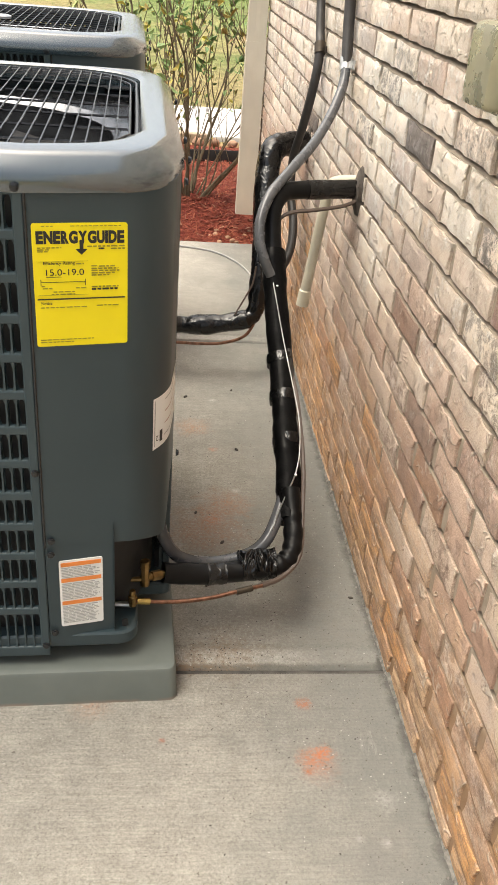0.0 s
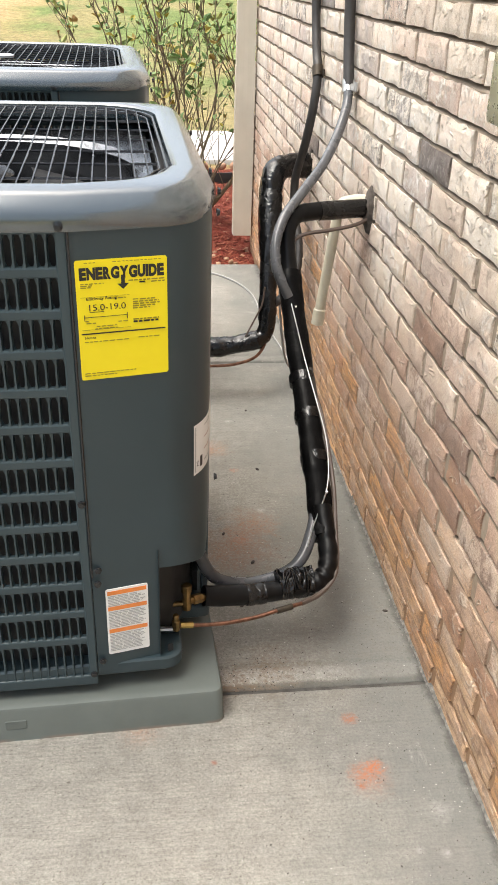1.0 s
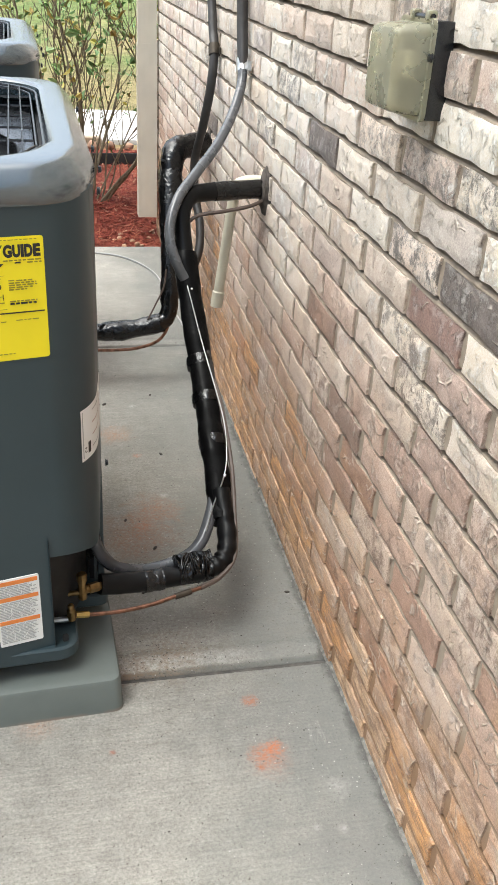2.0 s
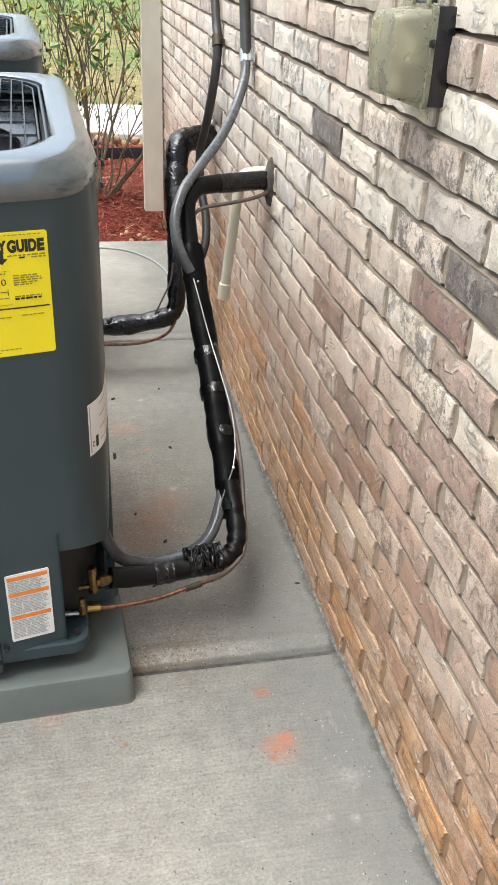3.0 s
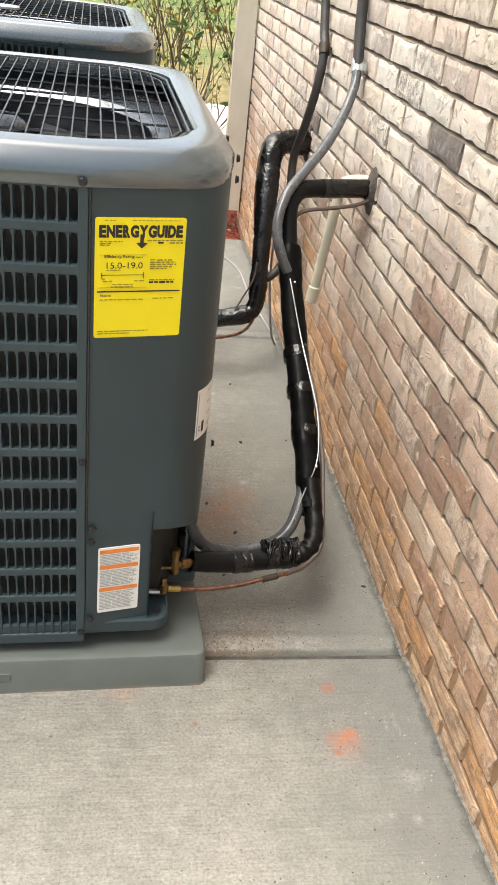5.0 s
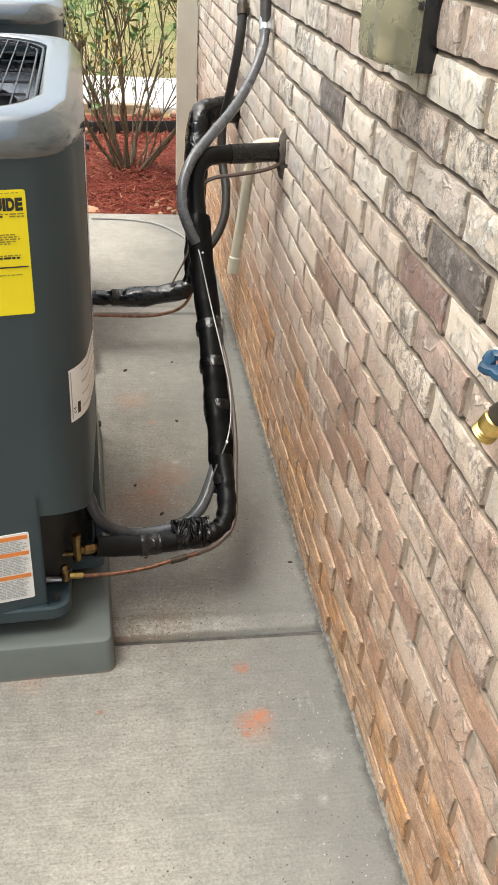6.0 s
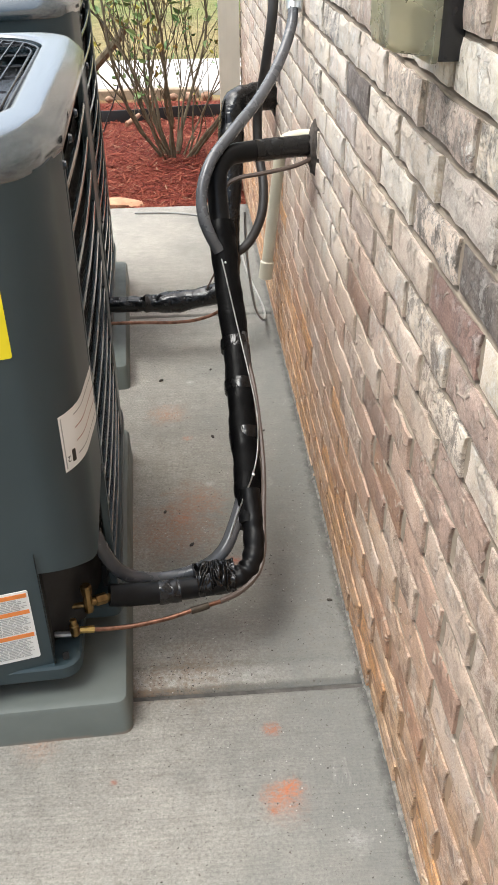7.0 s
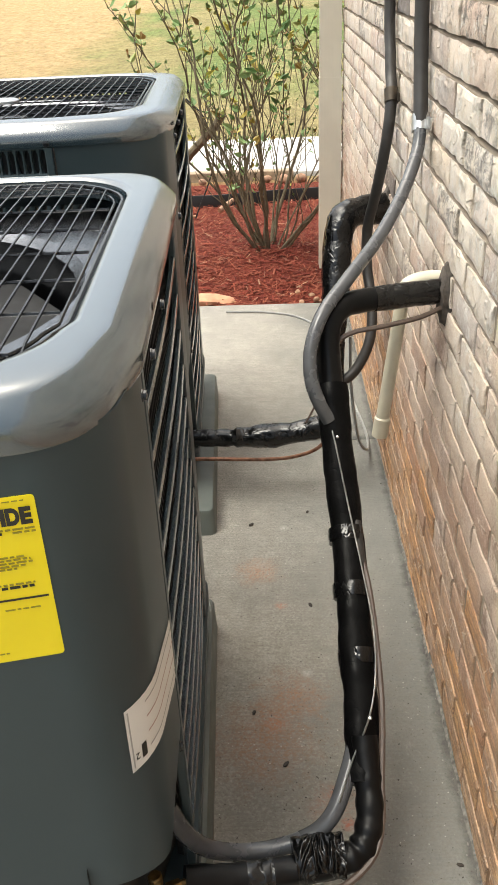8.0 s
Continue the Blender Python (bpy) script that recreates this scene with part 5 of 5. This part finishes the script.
def hose_bib():
    t = thing("hose_bib", "bronze garden tap with blue wheel and brass outlet on brick", "tap")
    hub = Vector((0.2165, 0.700, 0.937))
    out = Vector((0.206, 0.688, 0.880))
    axis = Vector((-0.22, -0.10, 1.0)).normalized()
    part("flange", lathe([(0.030, 0.0), (0.030, 0.004), (0.018, 0.007)], Matrix.Translation((0.284, 0.660, 0.905)) @ turn_to((-1, 0, 0)), 16), M_DARKMETAL, t)
    part("body", tube(smooth_path([(0.295, 0.660, 0.905), (0.245, 0.664, 0.907), (0.228, 0.672, 0.905), (0.222, 0.684, 0.898), (0.216, 0.692, 0.886)], 5), [0.013] * 6 + [0.0155] * 8 + [0.013] * 7, 12), M_DARKMETAL, t)
    part("stem", tube([(0.232, 0.672, 0.906), hub], [0.011, 0.006], 10), M_DARKMETAL, t)
    d = (Vector((0.206, 0.700, 0.858)) - Vector((0.217, 0.691, 0.886))).normalized()
    m = Matrix.Translation(Vector((0.2155, 0.692, 0.884))) @ turn_to(d) @ Matrix.Scale(0.86, 4)
    part("outlet", lathe([(0.0135, 0.0), (0.0155, 0.002), (0.0155, 0.014), (0.0138, 0.0155), (0.0138, 0.018), (0.0152, 0.0193), (0.0138, 0.0210), (0.0152, 0.0227), (0.0138, 0.0244), (0.0152, 0.0261), (0.0140, 0.029), (0.0115, 0.029), (0.0110, 0.012)], m, 18), M_BRASS_NEW, t, "bright brass threaded outlet")
    ring = []
    mm = Matrix.Translation(hub) @ turn_to(axis)
    for i in range(36):
        a = 2 * math.pi * i / 36
        r = 0.0185 + 0.0026 * math.cos(6 * a)
        ring.append(mm @ Vector((r * math.cos(a), r * math.sin(a), 0.0)))
    wheel = part("wheel", tube(ring, 0.0050, 8, flat=1.25, closed=True), M_BLUE, t, "blue enamelled hand wheel")
    for i in range(3):
        a = 2 * math.pi * i / 3 + 0.5
        part("spoke", tube([mm @ Vector((0.006 * math.cos(a), 0.006 * math.sin(a), 0)), mm @ Vector((0.018 * math.cos(a), 0.018 * math.sin(a), 0))], [0.005, 0.004], 8), M_BLUE, wheel)
    part("washer", lathe([(0.0088, -0.002), (0.0088, 0.003), (0.007, 0.0035)], mm, 16), M_RED, wheel, "red washer")
    part("nut", lathe([(0.006, 0.002), (0.006, 0.0075), (0.004, 0.008)], mm, 6), M_DARKMETAL, wheel)
    return t


outlet_cover()
hose_bib()


# ---------------------------------------------------------------- downspout
def downspout():
    t = thing("downspout", "cream painted metal downspout at the corner of brick wall", "downspout")
    def sect(x0, x1, y0, y1, z):
        out, n = [], 0
        for ax, ay, bx, by, k in ((x0, y0, x1, y0, 5), (x1, y0, x1, y1, 4), (x1, y1, x0, y1, 5), (x0, y1, x0, y0, 4)):
            for i in range(k):
                f = i / k
                q = 0.0007 if i % 2 else 0.0
                px, py = ax + (bx - ax) * f, ay + (by - ay) * f
                if ay == by:
                    py += q if ay == y0 else -q
                else:
                    px += -q if ax == x1 else q
                out.append((px, py, z))
        return out
    part("lower_length", loft([sect(0.160, 0.262, 4.80, 4.875, z) for z in (0.10, 0.101, 0.985)], cap_first=True, cap_last=True), M_TRIM, t, smooth=False)
    part("upper_length", loft([sect(0.163, 0.259, 4.803, 4.872, z) for z in (0.965, 2.6)], cap_first=True, cap_last=True), M_TRIM, t, smooth=False)
    part("strap", box(0.157, 0.268, 4.797, 4.878, 1.50, 1.53, 0.002, 1), M_TRIM, t, smooth=False)
    return t


downspout()


# ---------------------------------------------------------------- planting bed
def mulch():
    rng = random.Random(7)
    verts, faces = [], []
    for i in range(15000):
        x = rng.uniform(-1.5, 0.6) if i < 13600 else rng.uniform(-3, 1.5)
        y = rng.uniform(SLAB_END + 0.01, 7.6)
        hump = 0.09 * math.exp(-((x + 0.1) ** 2 + (y - 5.42) ** 2) / 0.35)
        z = -0.040 + hump + rng.uniform(0, 0.022)
        a, tilt = rng.uniform(0, math.pi), rng.uniform(-0.35, 0.35)
        L, w = rng.uniform(0.010, 0.045), rng.uniform(0.0015, 0.0045)
        d = Vector((math.cos(a) * math.cos(tilt), math.sin(a) * math.cos(tilt), math.sin(tilt)))
        s = Vector((-math.sin(a), math.cos(a), rng.uniform(-0.3, 0.3)))
        c = Vector((x, y, z))
        k = len(verts)
        for p in (c - d * L - s * w, c - d * L * 0.8 + s * w, c + d * L + s * w * 0.6, c + d * L * 0.9 - s * w, c + Vector((0, 0, -w * 1.5))):
            verts.append(p)
        faces += [(k, k + 3, k + 2, k + 1), (k, k + 1, k + 4), (k + 2, k + 3, k + 4)]
    me = bpy.data.meshes.new("mulch")
    me.from_pydata(verts, [], faces)
    ob = share("mulch", me, M_MULCH)
    tagged(ob, "red dyed shredded bark mulch in planting bed", "mulch", kind="stuff")
    bm = bmesh.new()
    rows = []
    for j in range(22):
        y = SLAB_END + 0.004 + (7.7 - SLAB_END) * j / 21
        row = []
        for i in range(34):
            x = -3 + 4.6 * i / 33
            hump = 0.09 * math.exp(-((x + 0.1) ** 2 + (y - 5.42) ** 2) / 0.35)
            row.append(bm.verts.new((x, y, -0.036 + hump + 0.012 * noise.noise(Vector((x * 6, y * 6, 0))))))
        rows.append(row)
    for a, b in zip(rows, rows[1:]):
        for i in range(33):
            bm.faces.new((a[i], a[i + 1], b[i + 1], b[i]))
    tagged(part("mulch_bed", bm, M_BED), "red mulch bed between slab and walk", "planting bed", kind="structure")


mulch()


def pebble(name, label, category, c, size, material, seed, parent=None):
    bm = bmesh.new()
    bmesh.ops.create_icosphere(bm, subdivisions=2, radius=1.0)
    for v in bm.verts:
        k = 1 + 0.25 * noise.noise(v.co * 1.3 + Vector((seed, 1, 2)))
        v.co = (c[0] + v.co.x * size[0] * k, c[1] + v.co.y * size[1] * k, c[2] + v.co.z * size[2] * k)
    ob = part(name, bm, material, parent)
    if label:
        tagged(ob, label, category, "stones in the bed")
    return ob


pebble("stone", "flat clay-coloured stone at the slab edge", "stone", (-0.40, 4.70, -0.02), (0.13, 0.075, 0.035), M_CLAYSTONE, 3)
rng = random.Random(21)
for i in range(10):
    pebble("stone", "pale tan stone lying by the downspout", "stone", (rng.uniform(0.02, 0.26), rng.uniform(4.60, 4.95), -0.02 + rng.uniform(0, 0.012)), (rng.uniform(0.010, 0.028), rng.uniform(0.010, 0.024), rng.uniform(0.008, 0.016)), M_STONE, i)
for i in range(12):
    pebble("stone", "pale tan stone lying in red mulch", "stone", (rng.uniform(-0.9, 0.2), rng.uniform(4.65, 6.6), -0.02 + rng.uniform(0, 0.012)), (rng.uniform(0.010, 0.022), rng.uniform(0.010, 0.02), rng.uniform(0.008, 0.014)), M_STONE, 40 + i)
stick = tube(smooth_path([(-0.44, 6.48, 0.03), (-0.40, 6.56, 0.045), (-0.355, 6.66, 0.06)], 4), [0.017, 0.018, 0.019, 0.019, 0.019, 0.018, 0.017, 0.016, 0.014], 10)
tagged(part("cut_branch", stick, M_STONE), "short pale piece of wood lying in mulch", "wood")
ends = smooth_path([(-3.0, 6.95, 0), (-1.2, 6.90, 0), (-0.5, 6.88, 0), (0.0, 7.0, 0), (0.5, 7.05, 0), (1.6, 7.1, 0)], 8)
edge = loft([[(p.x, p.y + dy, z) for p in ends] for dy, z in ((0.0, -0.06), (0.0, 0.045), (0.004, 0.052), (0.012, 0.052), (0.012, -0.06))], close=False)
tagged(part("lawn_edging", edge, M_EDGING), "black plastic edging strip round the planting bed", "edging")
tagged(part("garden_walk", box(-1.30, 6.0, 8.0, 9.9, -0.08, 0.0, 0.015, 2), M_PATH), "pale sunlit concrete garden walk", "walk", kind="structure")
tagged(part("timber_edge", box(-1.30, 0.1, 7.88, 7.985, -0.08, 0.03, 0.008, 1), M_TIMBER), "weathered timber edging along the walk", "timber")
for i, (x, y, r) in enumerate(((0.02, 7.7, 0.10), (0.16, 7.75, 0.09), (-0.12, 7.75, 0.07), (0.32, 7.7, 0.08), (0.45, 7.72, 0.10), (-0.30, 7.72, 0.05), (-0.65, 7.7, 0.06))):
    pebble("stone", "pale rubble stone beside the garden walk", "stone", (x, y, -0.01), (r * 0.55, r * 0.5, r * 0.45), M_STONE, 80 + i)
whip = [(-0.92, 5.2, -0.01), (-0.62, 5.3, 0.0), (-0.40, 5.33, 0.0), (-0.2, 5.30, 0.005)]
tagged(part("irrigation_tube", tube(smooth_path(whip, 6), 0.006, 6), M_EDGING), "thin black irrigation tube on mulch", "tube")
arch = [(-0.60, 6.4, 0.0), (-0.46, 6.42, 0.35), (-0.50, 6.45, 0.62), (-0.62, 6.5, 0.75)]
tagged(part("bent_wire", tube(smooth_path(arch, 8), 0.005, 6), M_EDGING), "thin black wire arching over mulch", "wire")


def bush(base, seed, stems, height, spread, leaves, label):
    rng = random.Random(seed)
    t = thing("shrub", label, "shrub", group="shrubs in the bed")
    tips = []
    twigs = bmesh.new()
    for s in range(stems):
        a = rng.uniform(0, 2 * math.pi)
        p = Vector(base) + Vector((math.cos(a), math.sin(a), 0)) * rng.uniform(0.01, 0.09)
        p.z = base[2] - 0.03
        lean = rng.uniform(0.10, 1.0) * spread
        d = Vector((math.cos(a) * lean, math.sin(a) * lean * 0.7, 0.8)).normalized()
        L = height * rng.uniform(0.65, 1.08)
        pts, r0 = [p.copy()], rng.uniform(0.005, 0.013)
        n = 12
        for i in range(n):
            d = (d + Vector((rng.uniform(-0.26, 0.26), rng.uniform(-0.26, 0.26), 0.10))).normalized()
            p = p + d * L / n
            pts.append(p.copy())
            if i > 1:
                for _ in range(rng.choice((1, 1, 2))):
                    b = rng.uniform(0, 2 * math.pi)
                    e = (d + Vector((math.cos(b), math.sin(b), rng.uniform(-0.1, 0.3))) * rng.uniform(0.5, 0.9)).normalized()
                    tp, w = [p.copy()], p.copy()
                    l2 = rng.uniform(0.10, 0.36) * height / 1.4
                    for k in range(4):
                        e = (e + Vector((rng.uniform(-0.2, 0.2), rng.uniform(-0.2, 0.2), 0.16))).normalized()
                        w = w + e * l2 / 4
                        tp.append(w.copy())
                        if k > 0:
                            tips.append((w.copy(), e.copy()))
                    tube(tp, [0.0036, 0.0030, 0.0025, 0.0020, 0.0013], 4, bm=twigs)
        part("stem", tube(pts, [r0 * (1 - 0.8 * i / n) for i in range(n + 1)], 6, 0.001, 40), M_BARK, t)
        tips.append((p.copy(), d.copy()))
    part("twig", twigs, M_BARK, t)["kind"] = "stuff"
    bm = bmesh.new()
    for _ in range(leaves):
        q, e = rng.choice(tips)
        if rng.random() > 0.10 + 0.90 * min(1, max(0, q.z - 0.35) / (height * 0.6)):
            continue
        a = rng.uniform(0, 2 * math.pi)
        o = (e * 0.5 + Vector((math.cos(a), math.sin(a), rng.uniform(-0.3, 0.6)))).normalized()
        s = o.cross(Vector((rng.uniform(-1, 1), rng.uniform(-1, 1), rng.uniform(-0.4, 1)))).normalized()
        nrm = o.cross(s)
        L = rng.choice((0.018, 0.022, 0.028, 0.034, 0.045, 0.065))
        w = L * rng.uniform(0.20, 0.30)
        rib = [bm.verts.new(q + o * L * f - nrm * 0.14 * L * f * f) for f in (0.0, 0.35, 0.7, 1.0)]
        for sgn in (1, -1):
            a1, a2 = (bm.verts.new(q + o * L * f + s * w * k * sgn + nrm * 0.10 * L) for f, k in ((0.33, 1.0), (0.7, 0.75)))
            bm.faces.new((rib[0], rib[1], a1))
            bm.faces.new((rib[1], rib[2], a2, a1))
            bm.faces.new((rib[2], rib[3], a2))
    part("leaves", bm, M_LEAF, t, "sparse small green and yellow leaves", False)["kind"] = "stuff"
    return t


bush((-0.09, 5.42, 0.03), 11, 24, 1.6, 0.85, 2300, "sparse twiggy shrub with few green leaves in red mulch")
bush((0.55, 6.2, 0.0), 5, 9, 1.5, 0.70, 1100, "sparse twiggy shrub beyond the corner of the wall")
stub = [(-0.72, 6.2, 0.30), (-0.58, 6.15, 0.46), (-0.44, 6.1, 0.60), (-0.36, 6.08, 0.70)]
tagged(part("pruned_limb", tube(smooth_path([(-0.95, 6.25, -0.03), (-0.82, 6.22, 0.15)] + stub, 5), [0.026] * 22 + [0.024] * 4, 8, 0.003, 30), M_BARK), "thick dark pruned limb rising from the bed", "branch")


def grass():
    rng = random.Random(3)
    verts, faces = [], []
    for _ in range(9000):
        y = 10.0 + 12 * rng.random() ** 1.6
        x = rng.uniform(-3.5, 1.2) * (y / 9.0)
        z = -0.05 + 0.055 * (y - 8) * min(1, (y - 8) / 20)
        h, a, w = rng.uniform(0.02, 0.06), rng.uniform(0, 6.28), 0.006
        if noise.noise(Vector((x * 0.8, y * 0.5, 3))) < -0.05:
            continue
        k = len(verts)
        verts += [(x - w * math.cos(a), y - w * math.sin(a), z - 0.04), (x + w * math.cos(a), y + w * math.sin(a), z - 0.04), (x + rng.uniform(-0.03, 0.03), y + rng.uniform(-0.03, 0.03), z + h)]
        faces.append((k, k + 1, k + 2))
    me = bpy.data.meshes.new("grass")
    me.from_pydata(verts, [], faces)
    tagged(share("grass", me, M_GRASS), "thin patchy lawn grass beyond the walk", "grass", kind="stuff")


grass()


def debris():
    """Dry leaf bits, grit and crumbs scattered over the slab."""
    rng = random.Random(9)
    bm = bmesh.new()
    spots = [(0.012, 2.279, 0.006), (-0.141, 2.637, 0.007), (-0.055, 1.795, 0.006), (0.240, 1.579, 0.005), (-0.12, 1.93, 0.005), (-0.10, 1.62, 0.004), (0.02, 2.7, 0.005), (0.16, 2.3, 0.004)]
    for _ in range(150):
        spots.append((rng.uniform(-0.16, 0.25), rng.uniform(0.7, 3.0), rng.uniform(0.0008, 0.0018)))
    for _ in range(90):
        spots.append((rng.gauss(-0.08, 0.06), rng.gauss(1.40, 0.04), rng.uniform(0.0006, 0.0015)))
    for _ in range(90):
        spots.append((rng.gauss(0.03, 0.06), rng.gauss(1.68, 0.08), rng.uniform(0.0007, 0.0017)))
    for x, y, r in spots:
        mm = Matrix.Translation((x, y, r * 0.4)) @ Matrix.Rotation(rng.uniform(0, 6.28), 4, "Z") @ Matrix.Diagonal((1.5, 0.8, 0.5, 1))
        bmesh.ops.create_icosphere(bm, subdivisions=1, radius=r, matrix=mm)
    tagged(part("debris", bm, M_DEBRIS), "dry leaf bits and grit scattered on the slab", "debris", kind="stuff")
    bm = bmesh.new()
    rows, run = [], [0.0, 0.0]
    for i in range(640):
        run = [0.75 * run[0] + rng.uniform(-1, 1), 0.75 * run[1] + rng.uniform(-1, 1)]
        y = 0.2 + 4.3 * i / 639
        x0 = WALL_X + bow(y)
        w, h = 0.0022 + 0.0012 * run[0], max(0.0008, 0.0026 + 0.0012 * run[1])
        rows.append([bm.verts.new(c) for c in ((x0 - w - 0.004, y, -0.003), (x0 - w, y, h * 0.6), (x0 - 0.002, y, h), (x0 + 0.012, y, h + 0.004), (x0 + 0.012, y, -0.004))])
    for a, b in zip(rows, rows[1:]):
        for k in range(4):
            bm.faces.new((a[k], a[k + 1], b[k + 1], b[k]))
    for i in range(160):
        y = 0.3 + 4.2 * (i + rng.random()) / 160
        r = rng.uniform(0.0006, 0.0026)
        mm = Matrix.Translation((WALL_X + bow(y) - 0.001 - 0.004 - rng.random() ** 2 * 0.018, y, r * 0.3)) @ Matrix.Diagonal((0.8, 1.6, 0.8, 1))
        bmesh.ops.create_icosphere(bm, subdivisions=1, radius=r, matrix=mm)
    tagged(part("mortar_crumbs", bm, M_DROPPINGS, smooth=False), "rough grey mortar droppings along the foot of the wall", "mortar", kind="stuff")


debris()

# ---------------------------------------------------------------- the bricks, last
wall = thing("wall_east", "weathered tan and grey brick wall stained orange at its foot", "wall", kind="structure")
profile = [(WALL_X + 0.24, -0.25), (WALL_X + 0.006, -0.25)]
k = -3
while FIRST + COURSE * k < WALL_TOP - 0.02:
    joint = FIRST + COURSE * k
    # hollow tooled joint; in the lower courses the mortar stands nearly flush with the bricks
    face = 0.0008 + 0.0054 * min(1.0, max(0.5, joint))
    if joint < 0.78:  # raked out, an open dark line
        hollow = ((face, -0.0060), (face + 0.0010, -0.0042), (0.0110, -0.0030), (0.0190, -0.0010), (0.0190, 0.0058), (face, 0.0068))
    else:
        hollow = ((face, -0.0075), (face - 0.0010, -0.0058), (face, -0.0036), (0.0090, -0.0010), (0.0150, 0.0006), (0.0200, 0.0026), (0.0200, 0.0062), (face, 0.0072))
    for depth, rise in hollow:
        profile.append((WALL_X + depth, joint + rise))
    k += 1
profile += [(WALL_X + 0.008, WALL_TOP), (WALL_X + 0.24, WALL_TOP)]
bm = loft([[(px + bow(yy), yy, pz + RISE * (yy - 1.0)) for px, pz in profile] for yy in (WALL_START, 0.2, 1.55, WALL_END - 0.006)], cap_first=True, cap_last=True)
part("mortar_bed", bm, M_MORTAR, wall, "sandy mortar joints", False)
VARIANTS = []
for v in range(9):
    verts, faces = brick_mesh(v, 0.1955, 0.0558)
    me = bpy.data.meshes.new("brick")
    me.from_pydata(verts, [], faces)
    me.materials.append(M_BRICK)
    VARIANTS.append((me, verts, faces))
# course and place along it of the bricks that stand out by colour
SPECIAL = {(13, 0): M_REDBRICK, (14, -1): M_DARKBRICK, (12, -1): M_PINKBRICK, (10, -1): M_PINKBRICK, (9, 0): M_PINKBRICK, (6, -1): M_PINKBRICK, (7, 1): M_DARKBRICK}
rng = random.Random(77)
JV, JF = [], []
courses = int((WALL_TOP - FIRST) / COURSE) + 2
for c in range(-1, courses):
    z = FIRST + COURSE * c + COURSE / 2 - COURSE
    off = 0.0 if c % 2 == 1 else PITCH / 2
    n0 = int((WALL_START - ORIGIN) / PITCH)
    for n in range(n0, int((WALL_END - ORIGIN) / PITCH) + 1):
        y = ORIGIN + off + PITCH * (n + 0.5) + rng.uniform(-0.004, 0.004)
        if y + PITCH / 2 > WALL_END + 0.01 or y < WALL_START:
            continue
        me, verts, faces = rng.choice(VARIANTS)
        loose = min(1.0, max(0.5, z))
        mm = Matrix.Translation((WALL_X + bow(y) + 0.0010 * loose + loose * rng.uniform(-0.0016, 0.0016), y, z + RISE * (y - 1.0) + rng.uniform(-0.0012, 0.0012))) @ pose(0, 0, 0, 1.72 + rng.uniform(-0.5, 0.5), loose * rng.uniform(-0.6, 0.6), loose * rng.uniform(-0.3, 0.3)) @ Matrix.Diagonal((loose * 0.9, 1, 1, 1))
        if 0.45 < y < 3.15 and z < 1.31:
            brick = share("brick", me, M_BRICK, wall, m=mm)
            shade = SPECIAL.get((c, n)) or (rng.random() < 0.035 and M_DARKBRICK) or None
            if shade:
                brick.material_slots[0].link = "OBJECT"
                brick.material_slots[0].material = shade
        else:
            k = len(JV)
            JV += [mm @ Vector(p) for p in verts]
            JF += [tuple(k + i for i in f) for f in faces]
me = bpy.data.meshes.new("brickwork")
me.from_pydata(JV, [], JF)
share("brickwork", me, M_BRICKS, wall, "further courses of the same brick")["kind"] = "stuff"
# the short return round the far corner
part("wall_return", box(WALL_X + 0.02, 4.0, WALL_END - 0.1, WALL_END, -0.1, WALL_TOP), M_BRICKS, wall, "return of the wall round its corner", False)
